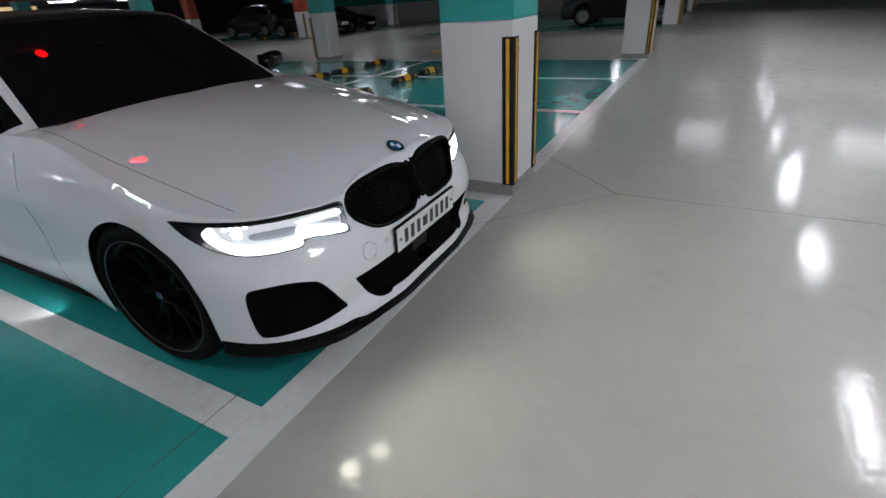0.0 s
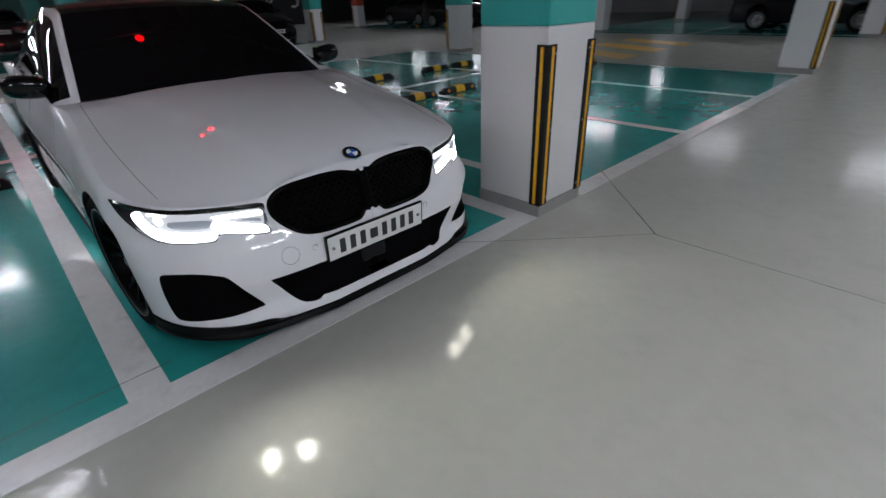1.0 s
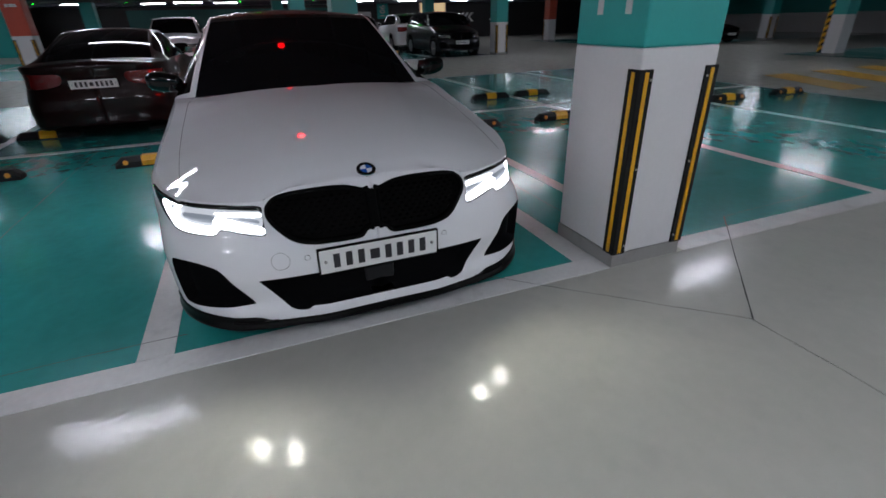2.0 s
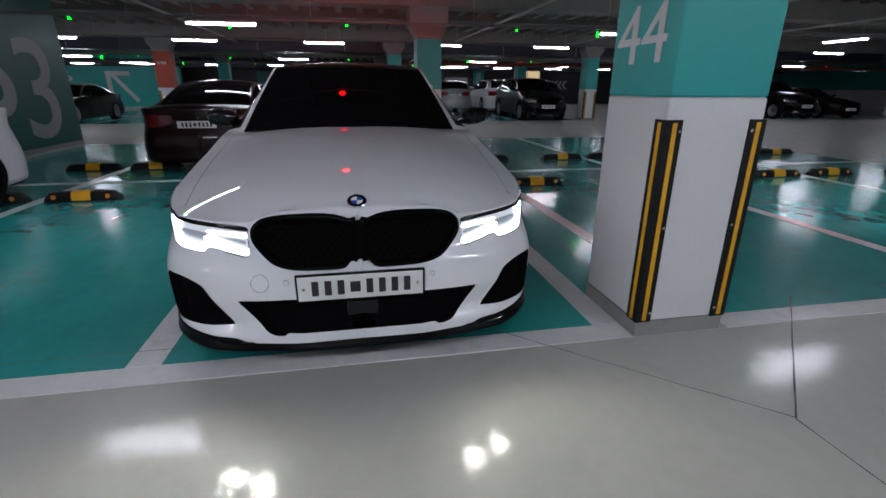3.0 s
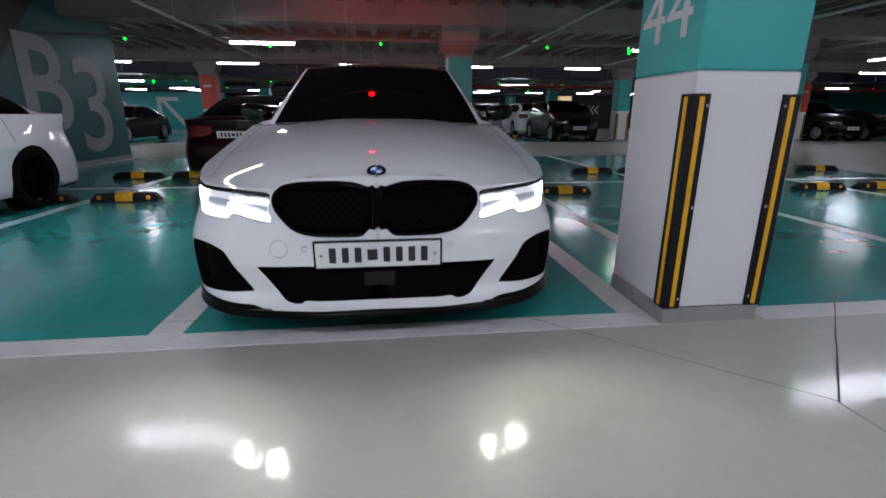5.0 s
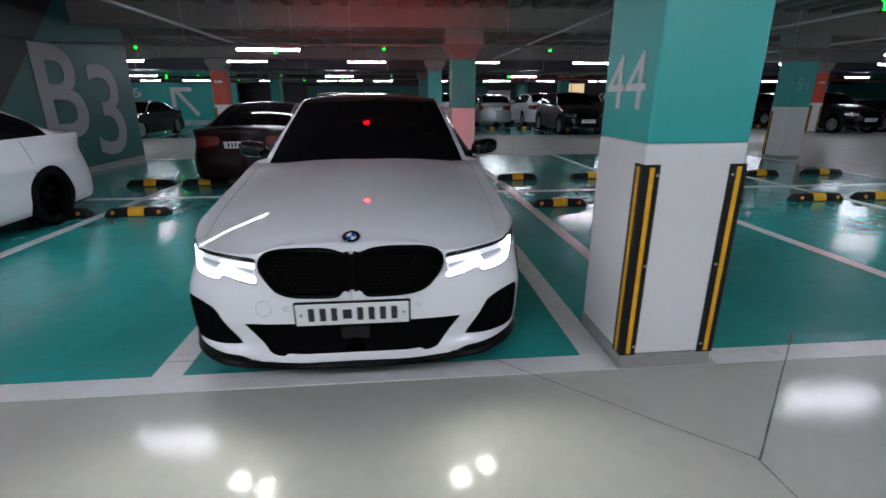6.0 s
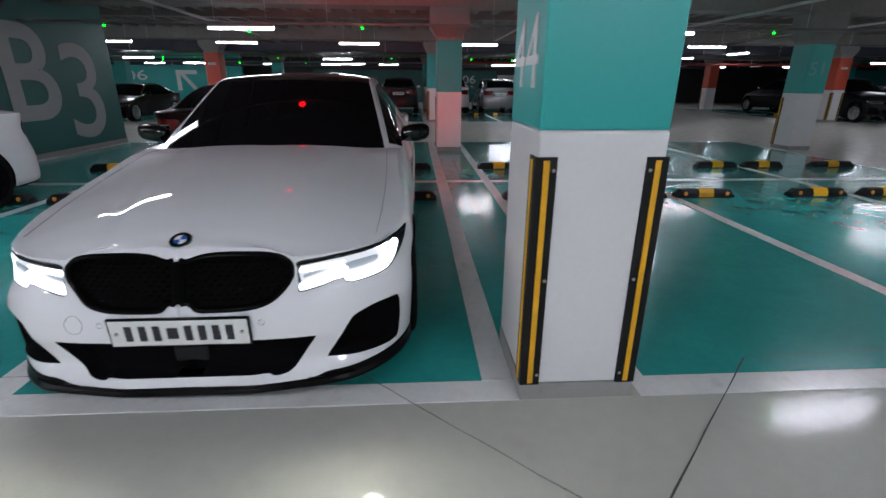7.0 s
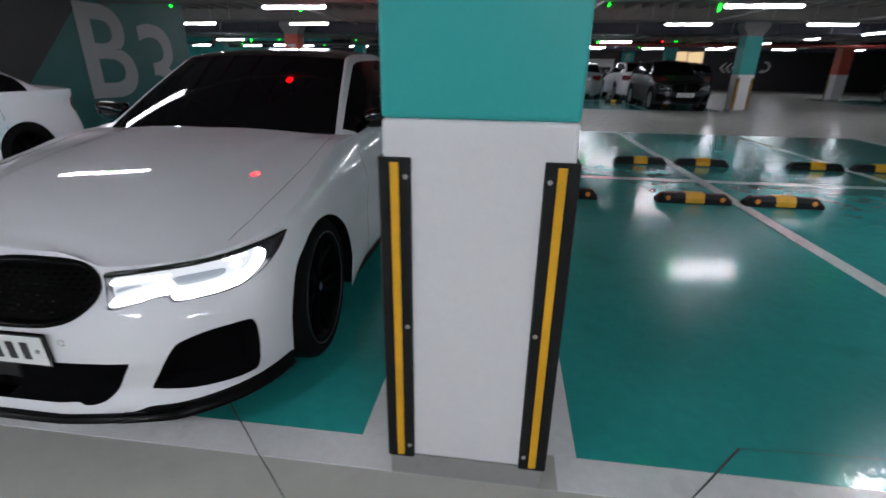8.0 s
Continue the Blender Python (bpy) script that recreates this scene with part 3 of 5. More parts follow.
for x in (-17.3, -33.0):
    duct = tagged(new("air_duct"), "dark navy wrapped air duct under the ceiling", "duct")
    y = Y0 + 1.0
    while y < Y1 - 2.0:
        part("duct_length", box(x - 0.5, x + 0.5, y, y + 2.96, 2.42, 2.86, 0.03, 2), DUCT, duct)
        part("flange", box(x - 0.53, x + 0.53, y + 2.94, y + 3.02, 2.395, 2.885, 0.006, 1), DUCT, duct)
        for side in (-0.515, 0.515):
            part("strap", tube_along([(x + side, y + 1.5, 2.42), (x + side, y + 1.5, CEILING)], 0.006, 5), GALV, duct)
        y += 3.0
for y, z in ((-5.2, 2.72), (2.35, 2.75), (6.4, 2.72), (10.5, 2.75)):
    pipe = tagged(mesh_object("sprinkler_pipe", tube_along([(X1 - 0.2, y, z), (X0 + 0.5, y, z)], 0.03, 8), GALV, smooth=True), "thin pale sprinkler pipe under the ceiling", "pipe")


# ---- wheel stops ----
def wheel_stop(x, y0, y1, near):
    stop = tagged(new("wheel_stop"), "black rubber wheel stop with %s" % ("yellow centre and orange reflectors" if near else "a yellow centre patch"), "wheel stop", "wheel stops in the bays")
    long, c = y1 - y0, (y0 + y1) / 2
    bm = bmesh.new()
    ends = ((-long / 2, 0.05), (-long / 2 + 0.055, 0.10), (-0.11, 0.105), (-0.10, 0.105), (0.10, 0.105), (0.11, 0.105), (long / 2 - 0.055, 0.10), (long / 2, 0.05))
    rings = []
    for y, h in ends:
        ring = [(-0.075, 0.0), (-0.072, h * 0.55), (-0.045, h * 0.95), (-0.03, h), (0.03, h), (0.045, h * 0.95), (0.072, h * 0.55), (0.075, 0.0)]
        rings.append([bm.verts.new((u, y, w)) for u, w in ring])
    for one, two in zip(rings, rings[1:]):
        for k in range(len(one)):
            bm.faces.new((one[k], one[(k + 1) % 8], two[(k + 1) % 8], two[k]))
    bm.faces.new(rings[0]), bm.faces.new(rings[-1])
    bmesh.ops.recalc_face_normals(bm, faces=bm.faces[:])
    part("block", bm, RUBBER, stop)
    for s in (-1, 1):
        face = prism([(s * 0.079, 0.012), (s * 0.077, 0.06), (s * 0.049, 0.104), (s * 0.047, 0.102), (s * 0.0745, 0.058), (s * 0.0765, 0.012)], "y", -0.095, 0.095)
        part("yellow_patch", face, YELLOW, stop)
        if near:
            bm = lathe([(0.022, 0.0), (0.024, 0.003), (0.029, 0.003), (0.032, 0.0)], 16, "x")
            tilt = Matrix.Rotation(-0.567, 4, "Y") if s > 0 else Matrix.Rotation(math.pi + 0.567, 4, "Y")
            for v in bm.verts:
                v.co = Matrix.Translation((s * 0.0645, 0, 0.083)) @ tilt @ v.co
            part("emblem_ring", bm, YELLOW, stop)
            for y in (-long / 2 + 0.10, long / 2 - 0.10):
                bm = lathe([(0.0, 0.006), (0.02, 0.005), (0.026, 0.0)], 12, "x")
                turn = Matrix.Rotation(-s * 0.18, 4, "Y") if s > 0 else Matrix.Rotation(math.pi + 0.18, 4, "Y")
                for v in bm.verts:
                    v.co = Matrix.Translation((s * 0.073, y, 0.055)) @ turn @ v.co
                part("reflector", bm, ORANGE, stop)
    part("top_patch", box(-0.044, 0.044, -0.095, 0.095, 0.1, 0.1085, 0.002, 1), YELLOW, stop)
    stop.location = (x, c, 0.006)
    return stop


NEAR = [(-7.1, -6.4), (-5.65, -4.97), (-4.77, -4.03), (-3.22, -2.53), (-2.27, -1.56), (-0.94, -0.21), (0.62, 1.33), (1.95, 2.69), (2.83, 3.57), (4.34, 5.08), (5.31, 6.0), (6.75, 7.45)]
FAR = [(-5.65, -4.91), (-4.77, -4.04), (-3.2, -2.5), (-2.27, -1.56), (-0.94, -0.21), (0.58, 1.29), (1.95, 2.68), (2.83, 3.54), (4.37, 5.08), (5.21, 5.90), (6.43, 7.2)]
for y0, y1 in NEAR:
    wheel_stop(-3.9, y0, y1, True)
for y0, y1 in FAR:
    wheel_stop(-6.07, y0, y1, False)
for k in (-1, 0, 2):
    for y0, y1 in FAR[5:]:
        wheel_stop(-20.1, y0 + PITCH * k, y1 + PITCH * k, False)


# ---- a striped hazard guard on a column beyond the cross aisle ----
hazard = tagged(new("hazard_guard"), "black and yellow striped hazard guard on a column's corner", "corner guard")
part("guard_plate", box(-8.785, -8.64, 15.486, 15.499, 0.09, 1.75, 0.003, 1), RUBBER, hazard)
for k in range(8):
    z = 0.12 + 0.2 * k
    bm = prism([(-8.782, z), (-8.643, z + 0.10), (-8.643, z + 0.20), (-8.782, z + 0.10)], "y", 15.482, 15.487)
    part("yellow_stripe", bm, YELLOW, hazard)


# ---- cars: a body wall swept round a plan curve, a lid over it, a greenhouse on top ----
from mathutils.geometry import delaunay_2d_cdt


def curve(knots):
    """A smooth function through (t, value) knots."""
    t, v = np.array([k[0] for k in knots], float), np.array([k[1] for k in knots], float)
    slope = np.zeros(len(t))
    step = np.diff(v) / np.diff(t)
    for i in range(1, len(t) - 1):
        if step[i - 1] * step[i] > 0:
            slope[i] = 2 * step[i - 1] * step[i] / (step[i - 1] + step[i])
    slope[0], slope[-1] = step[0], step[-1]

    def at(x):
        x = np.clip(x, t[0], t[-1])
        i = np.clip(np.searchsorted(t, x) - 1, 0, len(t) - 2)
        h = t[i + 1] - t[i]
        u = (x - t[i]) / h
        return (v[i] * (2 * u**3 - 3 * u**2 + 1) + h * slope[i] * (u**3 - 2 * u**2 + u) + v[i + 1] * (3 * u**2 - 2 * u**3) + h * slope[i + 1] * (u**3 - u**2))

    return at


def rounded(points, steps=5, closed=True):
    """A Catmull-Rom curve through 2D or 3D points."""
    pts, out, count = [np.array(q, float) for q in points], [], len(points)
    for i in range(count if closed else count - 1):
        a, b, c, d = (pts[j % count] if closed else pts[min(max(j, 0), count - 1)] for j in (i - 1, i, i + 1, i + 2))
        for k in range(steps):
            u = k / steps
            out.append(0.5 * (2 * b + (c - a) * u + (2 * a - 5 * b + 4 * c - d) * u**2 + (3 * b - a - 3 * c + d) * u**3))
    if not closed:
        out.append(pts[-1])
    return np.array(out)


def inside(poly, pts):
    x, y = pts[:, 0], pts[:, 1]
    hit = np.zeros(len(pts), bool)
    for (xa, ya), (xb, yb) in zip(poly, np.roll(poly, -1, 0)):
        if ya != yb:
            hit ^= ((ya > y) != (yb > y)) & (x < (xb - xa) * (y - ya) / (yb - ya) + xa)
    return hit


def edge_distance(poly, pts):
    best = np.full(len(pts), 9.0)
    for a, b in zip(poly, np.roll(poly, -1, 0)):
        way = b - a
        u = np.clip(((pts - a) @ way) / max(way @ way, 1e-12), 0, 1)
        best = np.minimum(best, np.linalg.norm(pts - a - u[:, None] * way, axis=1))
    return best


def shrunk(poly, by):
    """An outline moved inwards by a width."""
    poly = np.array(poly)
    area = 0.5 * np.sum(poly[:, 0] * np.roll(poly[:, 1], -1) - poly[:, 1] * np.roll(poly[:, 0], -1))
    way = np.roll(poly, -1, 0) - np.roll(poly, 1, 0)
    way /= np.maximum(np.linalg.norm(way, axis=1), 1e-9)[:, None]
    return poly + by * np.sign(area) * np.stack([-way[:, 1], way[:, 0]], 1)


def triangles(domain, holes, spacing, lines=()):
    """Triangles over a 2D domain with holes, on a grid of points: (points, faces)."""
    low, high = domain.min(0), domain.max(0)
    gx, gy = np.meshgrid(np.arange(low[0], high[0], spacing[0]), np.arange(low[1], high[1], spacing[1]))
    grid = np.stack([gx.ravel(), gy.ravel()], 1)
    keep = inside(domain, grid) & (edge_distance(domain, grid) > 0.35 * min(spacing))
    for hole in holes:
        keep &= ~inside(hole, grid) & (edge_distance(hole, grid) > 0.3 * min(spacing))
    pts, edges = [tuple(q) for q in grid[keep]], []
    for loop in (domain, *holes):
        start = len(pts)
        pts += [tuple(q) for q in loop]
        edges += [(start + i, start + (i + 1) % len(loop)) for i in range(len(loop))]
    verts, _, faces, *_ = delaunay_2d_cdt([Vector(q) for q in pts], edges, [], 0, 1e-5)
    verts = np.array([tuple(v) for v in verts])
    middle = np.array([verts[list(f)].mean(0) for f in faces])
    good = inside(domain, middle)
    for hole in holes:
        good &= ~inside(hole, middle)
    return verts, [f for f, g in zip(faces, good) if g]


class Shell:
    """The side wall of a car: a plan curve from the nose round to the tail, pushed out or in with height."""

    def __init__(self, plan, profiles, top, bottom):
        line = rounded(plan, 24, closed=False)
        self.line = line
        self.p = np.r_[0, np.cumsum(np.linalg.norm(np.diff(line, axis=0), axis=1))]
        way = np.gradient(line, axis=0)
        way /= np.linalg.norm(way, axis=1)[:, None]
        self.normal = np.stack([way[:, 1], -way[:, 0]], 1)
        self.profiles = [(weight, curve(knots)) for weight, knots in profiles]
        self.top, self.bottom, self.long = curve(top), curve(bottom), self.p[-1]

    def at_y(self, y):
        half = len(self.line) // 3
        return np.interp(y, self.line[:half, 1], self.p[:half])

    def at_x(self, x):
        return np.interp(-x, -self.line[:, 0], self.p)

    def x_of(self, p):
        return np.interp(p, self.p, self.line[:, 0])

    def offset(self, p, z):
        weights = np.array([np.interp(p, *zip(*w)) for w, _ in self.profiles])
        values = np.array([f(z) for _, f in self.profiles])
        # the fenders roll over into the hood at their upper edge
        roll = np.clip((z - self.top(p) + 0.05) / 0.05, 0, 1) ** 2 * np.interp(p, (1.02, 1.3, 2.0, 2.3), (0, 1, 1, 0))
        return (weights * values).sum(0) / weights.sum(0) - 0.022 * roll

    def place(self, p, z, deep=0.0):
        p, z = np.asarray(p, float), np.asarray(z, float)
        n = np.stack([np.interp(p, self.p, self.normal[:, k]) for k in (0, 1)], -1)
        n /= np.linalg.norm(n, axis=-1)[..., None]
        base = np.stack([np.interp(p, self.p, self.line[:, k]) for k in (0, 1)], -1)
        xy = base + n * (self.offset(p, z) + deep)[..., None]
        xy[..., 1] = np.maximum(xy[..., 1], 0.0)
        return np.concatenate([xy, z[..., None]], -1)


def mesh_part(name, verts, faces, material, parent, label="", smooth=True, mirror=False, both=False):
    """A mesh from points and faces; mirror: the other side's copy; both: the two sides in one mesh."""
    verts = np.asarray(verts, float)
    faces = [tuple(f) for f in faces]
    if mirror:
        verts, faces = verts * (1, -1, 1), [f[::-1] for f in faces]
    if both:
        count = len(verts)
        faces = faces + [tuple(i + count for i in f[::-1]) for f in faces]
        verts = np.concatenate([verts, verts * (1, -1, 1)])
    bm = bmesh.new()
    made = {i: bm.verts.new(verts[i]) for i in sorted({i for f in faces for i in f})}
    for f in faces:
        if len(set(f)) > 2 and any(abs(verts[i][1]) > 1.5e-3 for i in f):
            bm.faces.new([made[i] for i in f])
    bmesh.ops.remove_doubles(bm, verts=bm.verts[:], dist=2e-4)
    bmesh.ops.dissolve_degenerate(bm, dist=1e-5, edges=bm.edges[:])
    return part(name, bm, material, parent, label, smooth)


def facing_out(verts, faces, centre):
    """Turns every face away from a centre."""
    verts, out = np.asarray(verts, float), []
    for f in faces:
        a, b, c = verts[f[0]], verts[f[1]], verts[f[2]]
        out.append(f if np.dot(np.cross(b - a, c - a), (a + b + c) / 3 - centre) > 0 else tuple(f[::-1]))
    return out


def grid_faces(rows, cols):
    return [(i * cols + j, i * cols + j + 1, (i + 1) * cols + j + 1, (i + 1) * cols + j) for i in range(rows - 1) for j in range(cols - 1)]


def recess(shell, outline, rings, spacing, floor_bumps=0.0):
    """A sunken panel in the wall: rings of (inset, depth) from the rim inwards, then a floor. Gives points and faces."""
    outline = np.array(outline)
    verts, faces, loops = [], [], []
    for inset, deep in rings:
        loop = shrunk(outline, inset) if inset else outline.copy()
        loop[outline[:, 0] < 1e-3, 0] = 0.0
        loops.append((len(verts), loop))
        verts += [tuple(v) for v in shell.place(loop[:, 0], loop[:, 1], np.full(len(loop), deep))]
    count = len(outline)
    for (a, _), (b, _) in zip(loops, loops[1:]):
        faces += [(a + i, a + (i + 1) % count, b + (i + 1) % count, b + i) for i in range(count)]
    flat, tri = triangles(loops[-1][1], [], spacing)
    deep = np.full(len(flat), rings[-1][1])
    if floor_bumps:
        rim = edge_distance(loops[-1][1], flat) < 1e-4
        row, col = np.round(flat[:, 1] / spacing[1]), np.round(flat[:, 0] / spacing[0])
        deep += np.where(rim, 0, np.where((row + col) % 2 == 0, floor_bumps, -floor_bumps))
    start = len(verts)
    verts += [tuple(v) for v in shell.place(flat[:, 0], flat[:, 1], deep)]
    faces += [tuple(i + start for i in f) for f in tri]
    return np.array(verts), faces


def wheel(parent, x, y, side, radius=0.333, wide=0.235, rim_material=None, rim_radius=0.245, spokes=5, turn=0.0, edge=False, steer=0.0):
    """A wheel with its axle along y; side: +1 or -1, the outer face. Tyre, rim with spokes, hub."""
    hub = new("wheel")
    hub.parent = parent
    hub.matrix_basis = pose(x, y, radius, 0, turn, steer)
    h = wide / 2
    tyre = [(rim_radius - 0.004, -h + 0.02), (rim_radius + 0.03, -h), (radius - 0.028, -h + 0.004), (radius - 0.006, -h + 0.026), (radius, -h + 0.05)]
    groove = [(radius, -0.035), (radius - 0.008, -0.032), (radius - 0.008, -0.024), (radius, -0.021), (radius, 0.021), (radius - 0.008, 0.024), (radius - 0.008, 0.032), (radius, 0.035)]
    tyre = tyre + groove + [(r, -v) for r, v in reversed(tyre)]
    part("tyre", lathe(tyre, 48, "y"), TYRE, hub, "", True)
    s = side
    rim = [(rim_radius - 0.008, -s * h * 0.8), (rim_radius - 0.03, -s * h * 0.5), (rim_radius - 0.03, s * (h - 0.03)), (rim_radius - 0.006, s * (h - 0.012)), (rim_radius + 0.008, s * (h - 0.006)), (rim_radius + 0.006, s * (h - 0.016))]
    part("rim", lathe(rim, 48, "y"), rim_material, hub, "", True)
    part("brake_disc", lathe([(0.06, s * (h - 0.11)), (0.165, s * (h - 0.11)), (0.165, s * (h - 0.125))], 32, "y"), GALV if rim_material is RIM_GREY else SATIN_BLACK, hub)
    part("hub", lathe([(0.0, s * (h - 0.034)), (0.03, s * (h - 0.034)), (0.045, s * (h - 0.042)), (0.075, s * (h - 0.07)), (0.08, s * (h - 0.1))], 24, "y"), rim_material, hub, "", True)
    if edge:
        part("rim_edge", lathe([(rim_radius + 0.004, s * (h - 0.007)), (rim_radius + 0.007, s * (h - 0.003)), (rim_radius + 0.0105, s * (h - 0.005)), (rim_radius + 0.008, s * (h - 0.01))], 48, "y"), RIM_EDGE, hub, "thin bright rim edge", True)
    for k in range(spokes):
        for fork in (-1, 1):
            a0, a1 = 2 * math.pi * k / spokes + fork * 0.10, 2 * math.pi * k / spokes + fork * 0.24
            bm = bmesh.new()
            rings = []
            for u in (0.0, 0.35, 0.7, 1.0):
                r, a = 0.055 + (rim_radius - 0.026 - 0.055) * u, a0 + (a1 - a0) * u
                lift = h - 0.045 + 0.022 * u - 0.012 * math.sin(math.pi * u)
                out, across = Vector((math.cos(a), 0, math.sin(a))), Vector((-math.sin(a), 0, math.cos(a)))
                w = 0.017 - 0.003 * u
                rings.append([bm.verts.new(out * r + across * c + Vector((0, s * (lift + d), 0))) for c, d in ((-w, -0.03), (-w, -0.006), (-w * 0.5, 0), (w * 0.5, 0), (w, -0.006), (w, -0.03))])
            for one, two in zip(rings, rings[1:]):
                for i in range(6):
                    bm.faces.new((one[i], one[(i + 1) % 6], two[(i + 1) % 6], two[i]))
            bm.faces.new(rings[0]), bm.faces.new(rings[-1])
            bmesh.ops.recalc_face_normals(bm, faces=bm.faces[:])
            part("spoke", bm, rim_material, hub)
    return hub


def number_plate(parent, x, z, tilt, toward, height=0.11, width=0.52):
    """A plate with a dark rim; its writing stands as plain bars."""
    plate = new("number_plate")
    plate.parent = parent
    plate.matrix_basis = pose(x, 0, z, 0, tilt, 0 if toward > 0 else 180)
    part("plate_frame", box(-0.012, 0.004, -width / 2 - 0.008, width / 2 + 0.008, -height / 2 - 0.007, height / 2 + 0.007, 0.003, 1), GLOSS_BLACK, plate)
    part("plate_face", box(0.0, 0.006, -width / 2, width / 2, -height / 2, height / 2, 0.002, 1), PLATE_WHITE, plate)
    y = -width / 2 + 0.052
    for k in range(8):
        wide = 0.036 if k != 3 else 0.05
        high = 0.033 if k != 3 else 0.024
        part("character_bar", box(0.0062, 0.0072, y + 0.004, y + wide - 0.004, -high, high), PLATE_INK, plate)
        y += wide + 0.0165
    for s in (-1, 1):
        bolt = lathe([(0.0, 0.012), (0.006, 0.011), (0.009, 0.006)], 10, "x")
        for v in bolt.verts:
            v.co += Vector((0, s * (width / 2 - 0.024), 0))
        part("bolt", bolt, CHROME, plate)
    return plate


def door_mirror(parent, x, y, z, side, material):
    mirror = new("door_mirror")
    mirror.parent = parent
    bm = bmesh.new()
    bmesh.ops.create_icosphere(bm, subdivisions=3, radius=1.0)
    for v in bm.verts:
        c = v.co
        sx, sy, sz = (math.copysign(abs(q) ** 0.72, q) for q in c)
        v.co = Vector((sx * (0.062 if sx > 0 else 0.035), sy * 0.105, sz * 0.06 + 0.012 * sy * side))
        v.co += Vector((x - 0.05 * v.co.y * side, y + side * 0.1, z))
    part("mirror_cap", bm, material, mirror, "", True)
    foot = prism([(y - side * 0.06, z - 0.075), (y - side * 0.06, z - 0.03), (y + side * 0.06, z - 0.012), (y + side * 0.06, z - 0.045)], "x", x - 0.03, x + 0.03, 0.008)
    part("mirror_foot", foot, GLOSS_BLACK, mirror)
    part("mirror_glass", box(x - 0.043, x - 0.038, y + side * 0.02, y + side * 0.185, z - 0.045, z + 0.045, 0.004, 1), CHROME, mirror)
    return mirror


SEDAN_PLAN = [(0.075, 0.0), (0.072, 0.3), (0.048, 0.5), (-0.012, 0.662), (-0.15, 0.812), (-0.36, 0.888), (-0.72, 0.911), (-1.5, 0.915), (-3.0, 0.915), (-3.8, 0.905), (-4.25, 0.86), (-4.48, 0.72), (-4.57, 0.4), (-4.585, 0.0)]


def shell_of(plan, lift=0.0):
    """The saloon's wall; its profiles follow the nose, the corner, the flank and the tail."""
    nose = [(0.10, 0.01), (0.17, 0.02), (0.22, 0.022), (0.27, 0.012), (0.385, 0.004), (0.46, 0.0), (0.54, -0.010), (0.62, -0.035), (0.70, -0.055), (0.74, -0.085), (0.9, -0.2)]
    mid = [(0.10, -0.01), (0.17, 0.004), (0.22, 0.0), (0.27, -0.025), (0.33, -0.014), (0.40, 0.003), (0.44, 0.001), (0.48, -0.007), (0.52, -0.021), (0.555, -0.042), (0.58, -0.054), (0.63, -0.062), (0.70, -0.075), (0.9, -0.16)]
    corner = [(0.10, -0.03), (0.17, -0.012), (0.22, -0.008), (0.3, 0.0), (0.44, 0.006), (0.48, 0.0), (0.52, -0.013), (0.56, -0.036), (0.585, -0.05), (0.63, -0.06), (0.70, -0.065), (0.76, -0.08), (0.9, -0.14)]
    fender = [(0.10, -0.03), (0.2, -0.005), (0.4, 0.0), (0.55, 0.0), (0.64, -0.006), (0.72, -0.018), (0.8, -0.04), (0.9, -0.085), (1.0, -0.13)]
    flank = [(0.12, -0.09), (0.18, -0.06), (0.24, -0.03), (0.34, -0.017), (0.5, -0.02), (0.62, -0.008), (0.68, 0.0), (0.74, -0.012), (0.86, -0.05), (0.95, -0.085), (1.05, -0.14)]
    tail = [(0.15, -0.05), (0.25, 0.0), (0.42, 0.01), (0.55, 0.0), (0.7, -0.03), (0.82, -0.05), (0.98, -0.03), (1.05, -0.06)]
    s = Shell(plan, [([(0, 1), (0.25, 1), (0.42, 0)], nose), ([(0.25, 0), (0.42, 1), (0.62, 1), (0.85, 0)], mid), ([(0.62, 0), (0.85, 1), (0.98, 1), (1.25, 0)], corner),
                     ([(0.98, 0), (1.25, 1), (1.75, 1), (2.2, 0)], fender), ([(1.75, 0), (2.2, 1), (4.4, 1), (5.0, 0)], flank), ([(4.4, 0), (5.0, 1)], tail)],
              [(0, 0.745), (0.1, 0.747), (0.3, 0.745), (0.40, 0.722), (0.46, 0.703), (0.7, 0.708), (0.98, 0.722), (1.1, 0.735), (1.35, 0.785), (1.7, 0.865), (2.06, 0.935), (2.6, 0.945), (3.6, 0.96), (4.5, 0.985), (4.9, 1.0), (5.6, 0.99)],
              [(0, 0.192), (0.5, 0.186), (0.8, 0.176), (1.1, 0.17), (1.6, 0.17), (4.4, 0.19), (5.6, 0.22)])
    return s


FRONT_AXLE, REAR_AXLE, ARCH = -0.708, -3.559, 0.354


